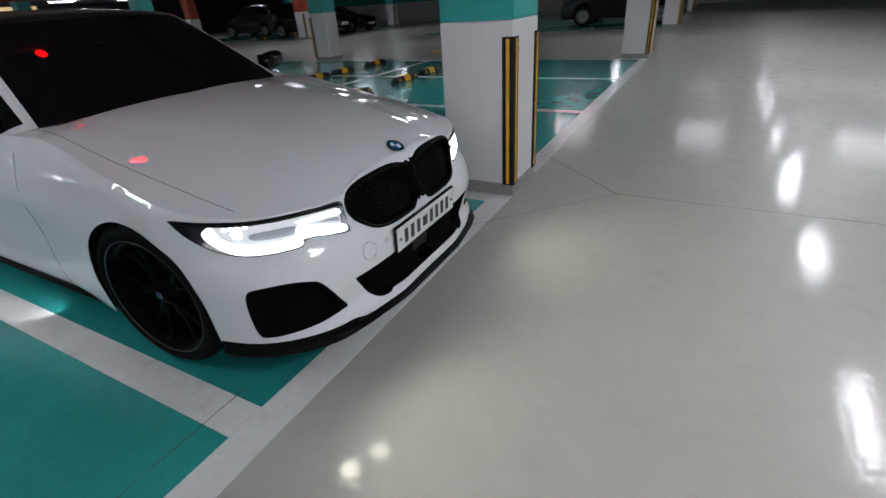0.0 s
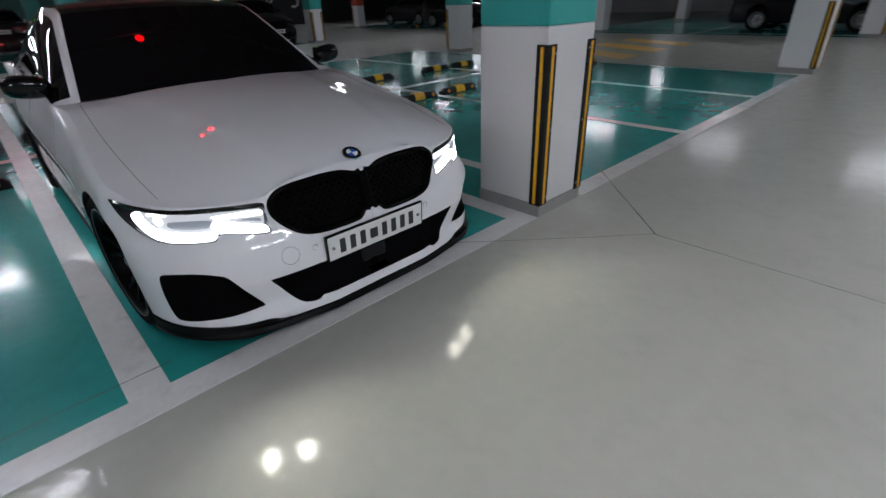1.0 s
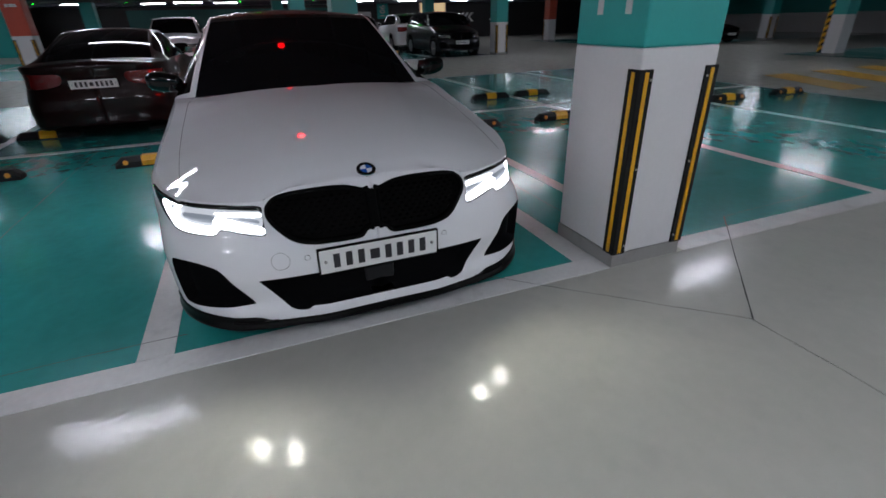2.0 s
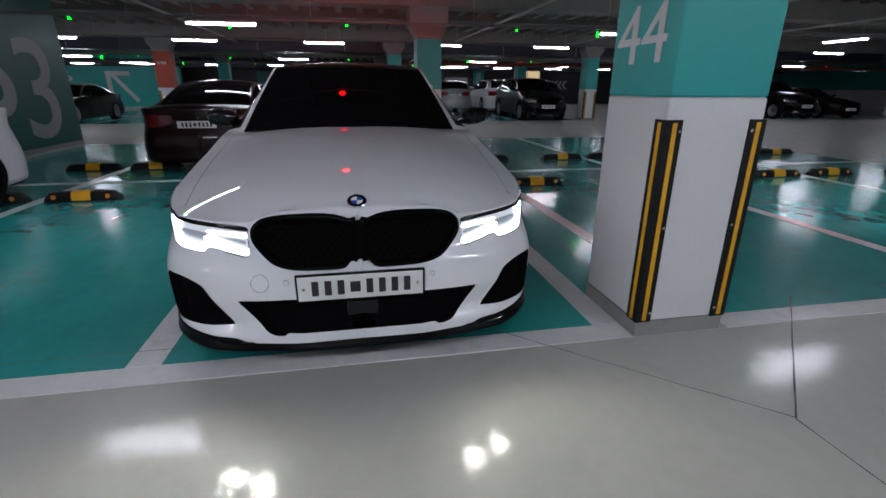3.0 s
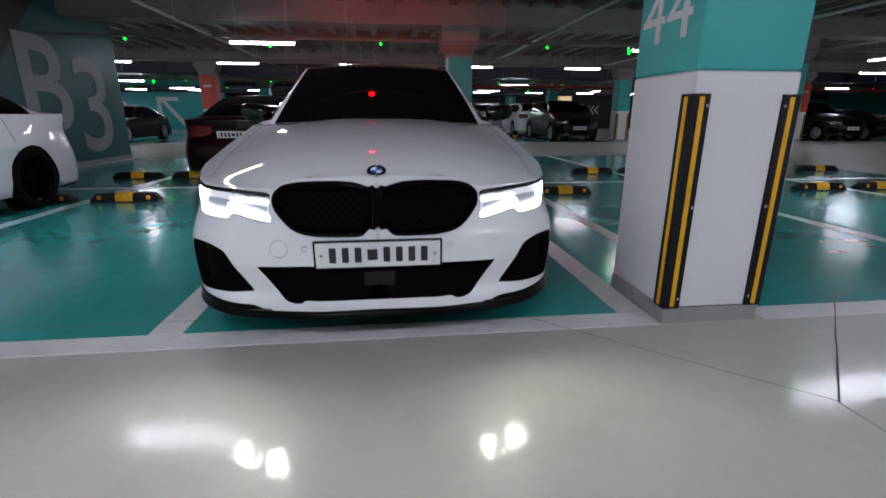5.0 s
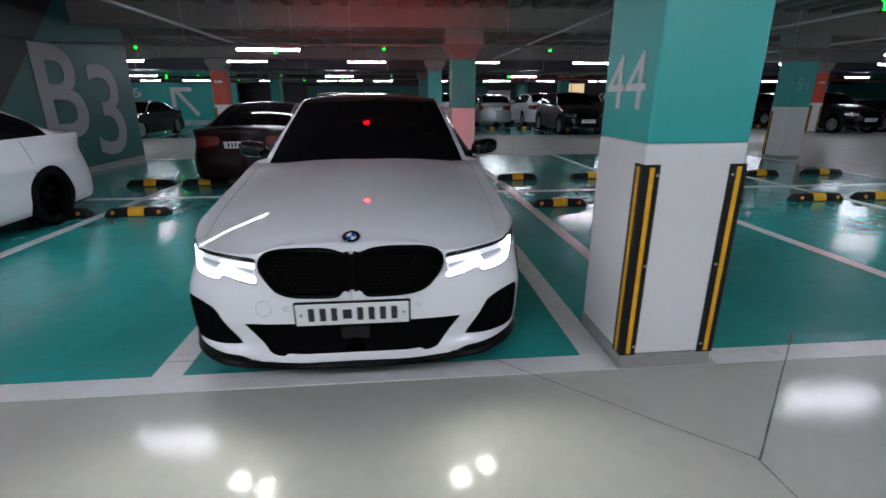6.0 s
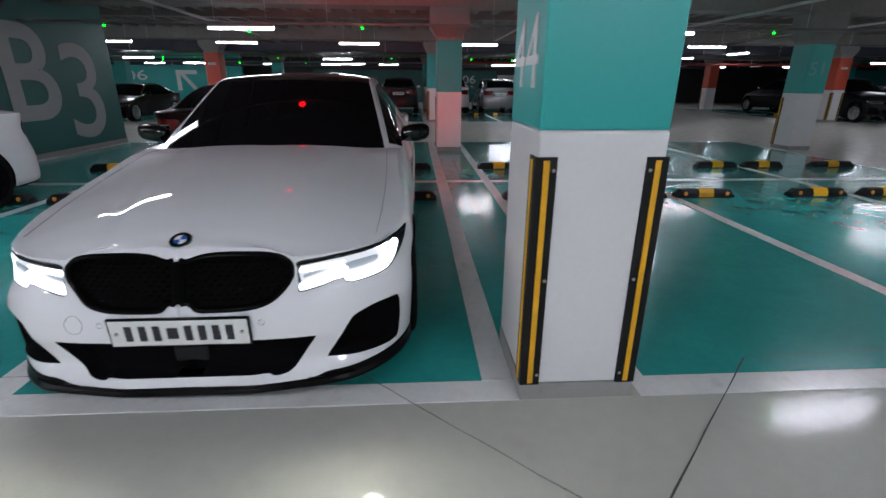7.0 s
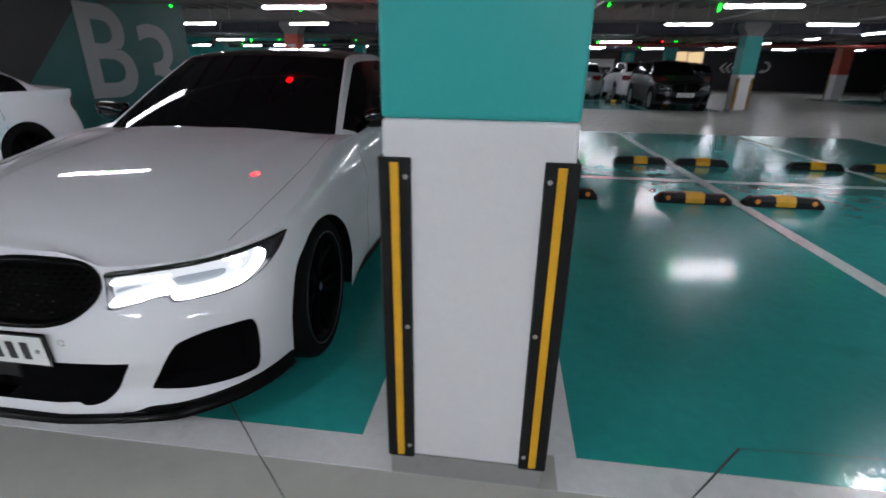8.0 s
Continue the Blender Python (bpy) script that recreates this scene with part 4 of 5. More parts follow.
def car_body(car, paint, roof_paint, rail_paint, detail, tall=1.0, shift=0.0, rear_knots=None):
    """The shell, the lid and the greenhouse of a car whose nose points along +x. Returns its shell."""
    shell = shell_of(SEDAN_PLAN)
    centre = np.array((-2.3, 0.0, 0.5))
    ps = np.linspace(0, shell.long, 220)
    low = np.stack([ps, shell.bottom(ps)], 1)
    high = np.stack([ps[::-1], shell.top(ps[::-1])], 1)
    # wheel arches are cut out of the lower edge
    border = []
    for p, z in low:
        x = shell.x_of(p)
        for axle in (FRONT_AXLE, REAR_AXLE):
            if abs(x - axle) < ARCH:
                z = max(z, 0.325 + math.sqrt(ARCH**2 - (x - axle) ** 2))
        border.append((p, z))
    for axle in (FRONT_AXLE, REAR_AXLE):
        a, b = (float(shell.at_x(axle + s * ARCH)) for s in (1, -1))
        border += [(a - 1e-4, float(shell.bottom(a))), (a, 0.325), (b, 0.325), (b + 1e-4, float(shell.bottom(b)))]
        for t in np.linspace(0.02, 0.98, 30):
            ang = math.pi * t
            border.append((float(shell.at_x(axle + ARCH * math.cos(ang))), 0.325 + ARCH * math.sin(ang)))
    border = [q for q in border if not any(abs(shell.x_of(q[0]) - ax) < (ARCH - 0.0005) and q[1] < 0.325 + math.sqrt(max(0, (ARCH - 0.0005) ** 2 - (shell.x_of(q[0]) - ax) ** 2)) - 1e-4 and abs(shell.x_of(q[0]) - ax) < (ARCH - 0.0025) for ax in (FRONT_AXLE, REAR_AXLE))]
    border.sort(key=lambda q: (q[0], q[1]))
    fixed = []
    for q in border:
        if not fixed or abs(q[0] - fixed[-1][0]) > 2e-4 or abs(q[1] - fixed[-1][1]) > 0.01:
            fixed.append(q)
    # the trailing side of each arch runs downwards
    out, i = [], 0
    while i < len(fixed):
        j = i
        while j + 1 < len(fixed) and abs(fixed[j + 1][0] - fixed[i][0]) < 3e-4:
            j += 1
        group = fixed[i : j + 1]
        if len(group) > 1 and out and out[-1][1] > 0.3:
            group = group[::-1]
        out += group
        i = j + 1
    domain = np.array(out + [tuple(q) for q in high])
    y, x = shell.at_y, shell.at_x
    kidney = rounded([(y(0.007), 0.702), (y(0.04), 0.712), (y(0.10), 0.728), (y(0.18), 0.734), (y(0.28), 0.733), (y(0.35), 0.728), (y(0.405), 0.714), (y(0.441), 0.682), (y(0.446), 0.645), (y(0.434), 0.612), (y(0.400), 0.572), (y(0.342), 0.532), (y(0.26), 0.513), (y(0.12), 0.508), (y(0.065), 0.513), (y(0.036), 0.539), (y(0.007), 0.548)], 5)
    kidney[:, 0] = np.maximum(kidney[:, 0], 0.006)
    lamp = rounded([(y(0.462), 0.684), (y(0.56), 0.694), (y(0.66), 0.700), (x(-0.22), 0.706), (x(-0.34), 0.711), (x(-0.43), 0.716), (x(-0.42), 0.70), (x(-0.36), 0.645), (x(-0.27), 0.597), (x(-0.17), 0.577), (y(0.70), 0.572), (y(0.662), 0.574), (y(0.645), 0.592), (y(0.60), 0.592), (y(0.54), 0.575), (y(0.459), 0.563), (y(0.455), 0.60), (y(0.457), 0.65)], 4)
    intake = rounded([(y(0.548), 0.272), (y(0.565), 0.264), (y(0.63), 0.256), (y(0.70), 0.250), (x(-0.15), 0.246), (x(-0.180), 0.262), (x(-0.190), 0.33), (x(-0.190), 0.40), (x(-0.182), 0.448), (x(-0.160), 0.466), (y(0.75), 0.470), (y(0.68), 0.455), (y(0.64), 0.43), (y(0.585), 0.335)], 4)
    middle = rounded([(0.0, 0.388), (y(0.25), 0.388), (y(0.44), 0.387), (y(0.495), 0.386), (y(0.505), 0.380), (y(0.475), 0.330), (y(0.435), 0.268), (y(0.40), 0.236), (y(0.36), 0.224), (y(0.33), 0.225), (y(0.31), 0.236), (y(0.25), 0.236), (0.0, 0.236)], 4, closed=False)
    middle[:, 0] = np.maximum(middle[:, 0], 0.0)
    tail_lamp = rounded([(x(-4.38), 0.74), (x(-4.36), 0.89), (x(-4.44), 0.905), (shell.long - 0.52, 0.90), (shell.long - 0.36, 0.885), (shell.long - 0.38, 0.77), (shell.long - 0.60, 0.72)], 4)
    holes = [kidney, lamp, intake, middle, tail_lamp]
    pts, faces = triangles(domain, holes, (0.03, 0.015))
    verts = shell.place(pts[:, 0], pts[:, 1])
    body = mesh_part("body", verts, facing_out(verts, faces, centre), paint, car, "", True, both=True)
    # hood, from the wall's upper edge to the spine
    last = float(shell.at_x(-1.47))
    spine = curve([(0, 0.018), (0.2, -0.07), (0.44, -0.19), (0.98, -0.53), (1.33, -0.76), (last, -1.34)])
    crown = curve([(-1.5, 0.975), (-1.34, 0.966), (-1.0, 0.944), (-0.6, 0.896), (-0.3, 0.838), (-0.12, 0.784), (-0.05, 0.755), (0.02, 0.740)])
    rows, cols = 74, 34
    edge_p = np.linspace(0, last, rows)
    edge = shell.place(edge_p, shell.top(edge_p))
    verts = []
    for i in range(rows):
        e, sx = edge[i], float(spine(edge_p[i]))
        for j in range(cols):
            r = (j / (cols - 1)) ** 1.35
            px, py = e[0] + (sx - e[0]) * (1 - (1 - r) ** 1.0), e[1] * (1 - r)
            dome = 0.30 + 0.25 * min(1.0, -px / 1.4)
            full = float(crown(px)) - 0.055 * (py / 0.8) ** 2.2 + 0.008 / (1 + math.exp((py - dome) / 0.015))
            b = 1 - (1 - r) ** 4.0
            verts.append((px, py, max(e[2], e[2] + (full - e[2]) * b)))
    faces = facing_out(verts, grid_faces(rows, cols), np.array((-0.8, 0, 0.2)))
    mesh_part("hood", verts, faces, paint, car, "", True, both=True)
    # tail lid
    first = float(shell.at_x(-4.02))
    edge_p = np.linspace(first, shell.long, 30)
    edge = shell.place(edge_p, shell.top(edge_p))
    spine = curve([(first, -4.12), (first + 0.35, -4.2), (shell.long - 0.5, -4.45), (shell.long, float(edge[-1][0]))])
    verts = []
    for i in range(30):
        e, sx = edge[i], float(spine(edge_p[i]))
        for j in range(16):
            r = j / 15
            verts.append((e[0] + (sx - e[0]) * r, e[1] * (1 - r), e[2] + 0.055 * (1 - (1 - r) ** 3) * min(1, (shell.long - edge_p[i]) / 0.4)))
    mesh_part("boot_lid", verts, facing_out(verts, grid_faces(30, 16), np.array((-4.2, 0, 0.3))), paint, car, "", True, both=True)
    # greenhouse
    rail = rounded([(-1.47, 0.735, 0.94), (-1.78, 0.665, 1.145), (-2.15, 0.585, 1.352), (-2.6, 0.57, 1.395), (-3.1, 0.565, 1.38), (-3.62, 0.60, 1.235), (-4.06, 0.66, 1.02)] if rear_knots is None else rear_knots[0], 8, closed=False)
    ridge = rounded([(-1.34, 0.0, 0.963), (-1.70, 0.0, 1.178), (-2.08, 0.0, 1.374), (-2.6, 0.0, 1.435), (-3.1, 0.0, 1.425), (-3.66, 0.0, 1.275), (-4.13, 0.0, 1.05)] if rear_knots is None else rear_knots[1], 8, closed=False)
    for line, lift in ((rail, 0.012), (ridge, 0.017)):
        a, b = line[0].copy(), line[16].copy()
        for i in range(17):
            line[i] = a + (b - a) * (i / 16) + np.array((0, 0, lift * 4 * (i / 16) * (1 - i / 16)))
    rows = len(rail)
    across = [0.0, 0.15, 0.3, 0.45, 0.6, 0.72, 0.83, 0.9, 0.95, 0.972, 1.0]
    verts = []
    for i in range(rows):
        for v in across:
            q = ridge[i] + (rail[i] - ridge[i]) * np.array((v**2, 0, v**2.3))
            verts.append((q[0], rail[i][1] * v, q[2]))
    cols = len(across)
    cells = grid_faces(rows, cols)
    cells = facing_out(verts, cells, np.array((-2.7, 0, 0.5)))
    pane_end = across.index(0.972)
    glass_rows, rear_row = 16, rows - 17

    def pick(test):
        return [f for n, f in enumerate(cells) if test(n // (cols - 1), n % (cols - 1))]

    mesh_part("windscreen", verts, pick(lambda i, j: i < glass_rows and j < pane_end), TINT, car, "black tinted windscreen", True, both=True)
    mesh_part("roof", verts, pick(lambda i, j: glass_rows <= i < rear_row and j < pane_end), roof_paint, car, "", True, both=True)
    mesh_part("rear_window", verts, pick(lambda i, j: i >= rear_row and j < pane_end), TINT, car, "black tinted rear window", True, both=True)
    for mirror in (False, True):
        mesh_part("roof_rail", verts, pick(lambda i, j: j >= pane_end), rail_paint, car, "", True, mirror=mirror)
    # flanks of the greenhouse, from the rail down to the belt line
    belt = []
    for i in range(rows):
        bx = -1.47 - (4.06 - 1.47) * (i / (rows - 1)) if rear_knots is None else rail[0][0] + (rail[-1][0] - rail[0][0]) * (i / (rows - 1))
        p = float(shell.at_x(bx))
        belt.append(shell.place(np.array([p]), shell.top(np.array([p])))[0])
    down = [0.0, 0.03, 0.07, 0.1, 0.3, 0.5, 0.7, 0.86, 0.94, 1.0]
    verts = []
    for i in range(rows):
        for w in down:
            q = rail[i] + (belt[i] - rail[i]) * w
            q = q + np.array((0, 0.022 * math.sin(math.pi * w), 0))
            verts.append(tuple(q))
    cols = len(down)
    cells = facing_out(verts, grid_faces(rows, cols), np.array((-2.7, 0, 0.8)))
    sail, lo, hi, pillar = 1, 5, rows - 6, rows // 2 + 2
    for mirror in (False, True):
        mesh_part("window_frame", verts, pick(lambda i, j: not (sail <= i < hi and 3 <= j < 8)), rail_paint, car, "", True, mirror=mirror)
        mesh_part("mirror_sail", verts, pick(lambda i, j: sail <= i < lo and 3 <= j < 8), GLOSS_BLACK, car, "black corner trim before the side window", True, mirror=mirror)
        mesh_part("front_side_window", verts, pick(lambda i, j: lo <= i < pillar and 3 <= j < 8), TINT, car, "dark side window", True, mirror=mirror)
        mesh_part("rear_side_window", verts, pick(lambda i, j: pillar < i < hi and 3 <= j < 8), TINT, car, "dark side window", True, mirror=mirror)
        mesh_part("middle_pillar", verts, pick(lambda i, j: i == pillar and 3 <= j < 8), GLOSS_BLACK, car, "black middle pillar", True, mirror=mirror)
    # sunken parts of the front and the tail
    for mirror in (False, True):
        v, f = recess(shell, intake, [(0, 0.0), (0.006, -0.004), (0.022, -0.045)], (0.03, 0.03))
        mesh_part("side_intake", v, facing_out(v, f, centre), INTAKE_BLACK, car, "black side air intake", True, mirror=mirror)
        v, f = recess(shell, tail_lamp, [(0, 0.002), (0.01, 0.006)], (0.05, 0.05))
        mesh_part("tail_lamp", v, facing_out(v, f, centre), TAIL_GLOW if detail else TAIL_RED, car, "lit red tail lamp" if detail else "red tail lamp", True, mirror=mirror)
        v, f = recess(shell, tail_lamp, [(0, -0.010), (0.004, -0.014)], (0.06, 0.06))
        mesh_part("tail_lamp_back", v, facing_out(v, f, centre), SATIN_BLACK, car, "black back of a tail lamp", True, mirror=mirror)
        grille = new("kidney_grille")
        grille.parent = car
        v, f = recess(shell, kidney, [(0, 0.0), (0.003, 0.008), (0.014, 0.010), (0.02, 0.0), (0.022, -0.012)], (0.06, 0.06))
        mesh_part("grille_frame", v[: 5 * len(kidney)], facing_out(v, [q for q in f if max(q) < 5 * len(kidney)], centre), TRIM_DARK, grille, "", True, mirror=mirror)
        v, f = recess(shell, shrunk(kidney, 0.02), [(0, -0.010), (0.002, -0.020)], (0.04, 0.03))
        mesh_part("grille_back", v, facing_out(v, f, centre), GRILLE_BACK, grille, "black back of a grille", True, mirror=mirror)
        if detail:
            # rows of small lozenge studs, every second row shifted
            inner, studs, faces = shrunk(kidney, 0.028), [], []
            rows = np.arange(0.50, 0.74, 0.0175)
            for n, z in enumerate(rows):
                for p in np.arange(0.012 + 0.017 * (n % 2), 0.46, 0.034):
                    if inside(inner, np.array([(p, z)]))[0]:
                        start = len(studs)
                        ring = [(p - 0.013, z), (p, z - 0.006), (p + 0.013, z), (p, z + 0.006)]
                        studs += [tuple(q) for q in shell.place(np.array([q[0] for q in ring]), np.array([q[1] for q in ring]), np.full(4, -0.020))]
                        studs += [tuple(shell.place(np.array([p]), np.array([z]), np.array([-0.009]))[0])]
                        faces += [(start + i, start + (i + 1) % 4, start + 4) for i in range(4)]
            mesh_part("grille_studs", studs, facing_out(studs, faces, centre), GRILLE_BLACK, grille, "rows of small black lozenge studs", False, mirror=mirror)["kind"] = "stuff"
    v, f = recess(shell, middle, [(0, 0.0), (0.004, -0.006), (0.012, -0.05)], (0.04, 0.03))
    mesh_part("middle_intake", v, facing_out(v, f, centre), INTAKE_BLACK, car, "black middle air intake", True, both=True)
    floor_z = 0.17
    under = rounded([(q[0], q[1] * 0.97) for q in SEDAN_PLAN[::1]], 3, closed=False)
    verts = [(q[0] + 0.02 * (1 if q[0] < -2 else -1), q[1], floor_z + 0.01) for q in under] + [(q[0], 0.0, floor_z + 0.01) for q in under]
    count = len(under)
    keep = [i for i in range(count - 1) if not any(abs(under[i][0] - ax) < 0.42 for ax in (FRONT_AXLE, REAR_AXLE))]
    mesh_part("underbody", verts, [(i, i + 1, count + i + 1, count + i) for i in keep], SATIN_BLACK, car, "", False, both=True)
    for ax in (FRONT_AXLE, REAR_AXLE):
        for mirror in (False, True):
            arc = [(ax + ARCH * math.cos(t), 0.325 + ARCH * math.sin(t)) for t in np.linspace(-0.35, math.pi + 0.35, 28)]
            verts = [(a, yy, b) for yy in (0.895, 0.60) for a, b in arc]
            out = shell.place(shell.at_x(np.array([a for a, _ in arc])), np.array([b for _, b in arc]))
            verts[: len(arc)] = [(v[0], v[1] - 0.003, v[2]) for v in out]
            mesh_part("arch_liner", verts, [(i, i + 1, len(arc) + i + 1, len(arc) + i) for i in range(len(arc) - 1)] + [tuple(range(len(arc), 2 * len(arc)))], SATIN_BLACK, car, "", True, mirror=mirror)
    return shell, lamp, kidney


def headlight(car, shell, lamp, mirror, lit):
    """A headlight unit: dark housing, two light modules each with a bright U of daytime light, and a clear cover."""
    unit = new("headlight")
    unit.parent = car
    unit["label"] = "lit headlight with white daytime light" if lit else "headlight, switched off"
    centre = np.array((-2.3, 0.0, 0.5))
    v, f = recess(shell, lamp, [(0, 0.0), (0.002, -0.004), (0.006, -0.03)], (0.03, 0.02))
    mesh_part("housing", v, facing_out(v, f, centre), SMOKE, unit, "dark chrome housing", True, mirror=mirror)
    y, x = shell.at_y, shell.at_x

    def glow(name, outline, deep0, deep1, material):
        v, f = recess(shell, rounded(outline, 4), [(0, deep0), (0.002, deep1)], (0.03, 0.02))
        mesh_part(name, v, facing_out(v, f, centre), material, unit, "", True, mirror=mirror)

    hot, mild, soft = (HEAD_GLOW, HEAD_MILD, HEAD_SOFT) if lit else (CHROME, CHROME, CHROME)
    # the inner module: two bright bars before a pale reflector, parted by a dark gap at their inner end
    glow("reflector", [(y(0.473), 0.660), (y(0.473), 0.586), (y(0.54), 0.596), (y(0.66), 0.622), (y(0.66), 0.672), (y(0.57), 0.666)], -0.028, -0.024, soft)
    glow("daytime_bar", [(y(0.468), 0.590), (y(0.4645), 0.567), (y(0.54), 0.578), (y(0.62), 0.5945), (y(0.665), 0.602), (y(0.665), 0.640), (y(0.60), 0.632), (y(0.53), 0.610)], -0.020, -0.004, hot)
    glow("upper_bar", [(y(0.475), 0.652), (y(0.475), 0.634), (y(0.56), 0.642), (y(0.64), 0.648), (y(0.665), 0.660), (y(0.57), 0.660)], -0.020, -0.012, mild)
    glow("dark_gap", [(y(0.482), 0.622), (y(0.482), 0.608), (y(0.53), 0.621), (y(0.565), 0.630), (y(0.53), 0.631)], -0.022, -0.016, HEAD_DIM if lit else SMOKE)
    # the outer module: a bright bow round a lens, with a dark shield beside it
    glow("outer_reflector", [(y(0.67), 0.676), (y(0.67), 0.602), (x(-0.16), 0.604), (x(-0.25), 0.632), (x(-0.30), 0.672), (x(-0.27), 0.688), (x(-0.16), 0.682)], -0.028, -0.024, soft)
    glow("daytime_bow", [(y(0.665), 0.604), (y(0.665), 0.577), (y(0.72), 0.5735), (x(-0.17), 0.579), (x(-0.24), 0.594), (x(-0.297), 0.630), (x(-0.316), 0.668), (x(-0.288), 0.680), (x(-0.262), 0.640), (x(-0.21), 0.616), (x(-0.15), 0.610), (y(0.72), 0.604)], -0.020, -0.003, hot)
    glow("projector", [(x(-0.178), 0.660), (x(-0.175), 0.638), (x(-0.20), 0.636), (x(-0.215), 0.652), (x(-0.205), 0.664)], -0.020, -0.012, mild)
    for k in range(4):
        a = -0.150 - 0.028 * k
        glow("lens_facet", [(x(a), 0.679 - 0.002 * k), (x(a), 0.670 - 0.002 * k), (x(a - 0.014), 0.671 - 0.002 * k), (x(a - 0.014), 0.681 - 0.002 * k)], -0.020, -0.015, mild)
    glow("dark_shield", [(y(0.678), 0.648), (y(0.678), 0.622), (y(0.715), 0.617), (x(-0.135), 0.624), (x(-0.14), 0.648)], -0.020, -0.015, HEAD_DIM if lit else SMOKE)
    v, f = recess(shell, shrunk(lamp, 0.003), [(0, 0.0), (0.004, 0.003)], (0.03, 0.02))
    cover = mesh_part("cover", v, facing_out(v, f, centre), CLEAR, unit, "clear cover", True, mirror=mirror)
    cover.visible_shadow = False
    brow = [(y(0.464), 0.680), (y(0.56), 0.691), (y(0.66), 0.697), (x(-0.22), 0.703), (x(-0.34), 0.708), (x(-0.42), 0.712), (x(-0.405), 0.698), (x(-0.34), 0.694), (x(-0.22), 0.688), (y(0.66), 0.682), (y(0.56), 0.676), (y(0.466), 0.667)]
    v, f = recess(shell, rounded(brow, 3), [(0, 0.001), (0.002, 0.0045)], (0.03, 0.02))
    mesh_part("brow", v, facing_out(v, f, centre), GLOSS_BLACK, unit, "black upper edge", True, mirror=mirror)
    v, f = recess(shell, lamp, [(0, 0.0005), (0.0006, 0.0015), (0.0018, 0.0015), (0.0024, -0.004)], (0.2, 0.2))
    mesh_part("bezel", v[: 4 * len(lamp)], facing_out(v, [q for q in f if max(q) < 4 * len(lamp)], centre), GLOSS_BLACK, unit, "black rim", True, mirror=mirror)
    return unit


def shut_line(name, points, car, radius=0.002):
    for s in (1, -1):
        part(name, tube_along([(a, s * b, c) for a, b, c in points], radius, 5), SATIN_BLACK, car)


def on_wall(shell, pairs, deep=0.0):
    return [tuple(v) for v in shell.place(np.array([q[0] for q in pairs]), np.array([q[1] for q in pairs]), np.full(len(pairs), deep))]


# ---- the white saloon ----
white_saloon = tagged(new("white_saloon"), "glossy white sports saloon with black grille, headlights on", "car")
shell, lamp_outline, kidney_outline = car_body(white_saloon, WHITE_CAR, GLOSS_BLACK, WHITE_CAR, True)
for mirror in (False, True):
    headlight(white_saloon, shell, lamp_outline, mirror, True)
number_plate(white_saloon, 0.088, 0.437, 3.0, 1)
for ax in (FRONT_AXLE, REAR_AXLE):
    for s in (-1, 1):
        front = ax == FRONT_AXLE
        hub = wheel(white_saloon, ax, s * (0.783 if front else 0.79), s, rim_material=RIM_BLACK, rim_radius=0.256, turn=17 if s > 0 else 40, edge=True, steer=4.0 if front else 0.0)
        cap = lathe([(0.0, s * 0.0865), (0.015, s * 0.0865), (0.019, s * 0.083)], 20, "y")
        part("hub_cap", cap, HUB_BLUE, hub, "small blue hub cap")
for s in (-1, 1):
    door_mirror(white_saloon, -1.70, 0.82 if s > 0 else -0.79, 1.02, s, GLOSS_BLACK)
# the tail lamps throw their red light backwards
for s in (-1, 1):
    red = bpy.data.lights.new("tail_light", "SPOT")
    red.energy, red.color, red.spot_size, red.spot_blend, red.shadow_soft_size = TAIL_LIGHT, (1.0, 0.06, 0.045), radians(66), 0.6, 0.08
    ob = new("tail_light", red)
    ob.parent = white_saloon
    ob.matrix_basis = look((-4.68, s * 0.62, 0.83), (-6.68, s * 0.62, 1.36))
# the entry lamp under the sill, which lights the floor beside the doors
entry = new("entry_lamp")
entry.parent = white_saloon
part("lens", box(-1.475, -1.435, -0.875, -0.845, 0.162, 0.172, 0.003, 1), HEAD_SOFT, entry)
glow = bpy.data.lights.new("entry_light", "SPOT")
glow.energy, glow.color, glow.spot_size, glow.spot_blend, glow.shadow_soft_size = 9.0, (0.95, 0.97, 1.0), radians(30), 0.15, 0.004
ob = new("entry_light", glow)
ob.parent = entry
ob.matrix_basis = look((-1.45, -0.86, 0.155), (-1.92, -0.965, 0.0))
# the low beams of the two modules in each headlight, which fall on the floor ahead of the car
for s, wide in ((-1, 0.53), (-1, 0.69), (1, 0.53), (1, 0.69)):
    a, b, z = on_wall(shell, [(float(shell.at_y(wide)), 0.612)], 0.046)[0]
    beam = bpy.data.lights.new("low_beam", "SPOT")
    beam.energy, beam.color, beam.spot_size, beam.spot_blend, beam.shadow_soft_size = BEAM_LIGHT, (1.0, 0.995, 0.84), radians(126), 0.85, 0.042
    ob = new("low_beam", beam)
    ob.parent = white_saloon
    ob.matrix_basis = look((a, s * b, z), (a + 2.0, s * (b + 0.15), z - 0.40))
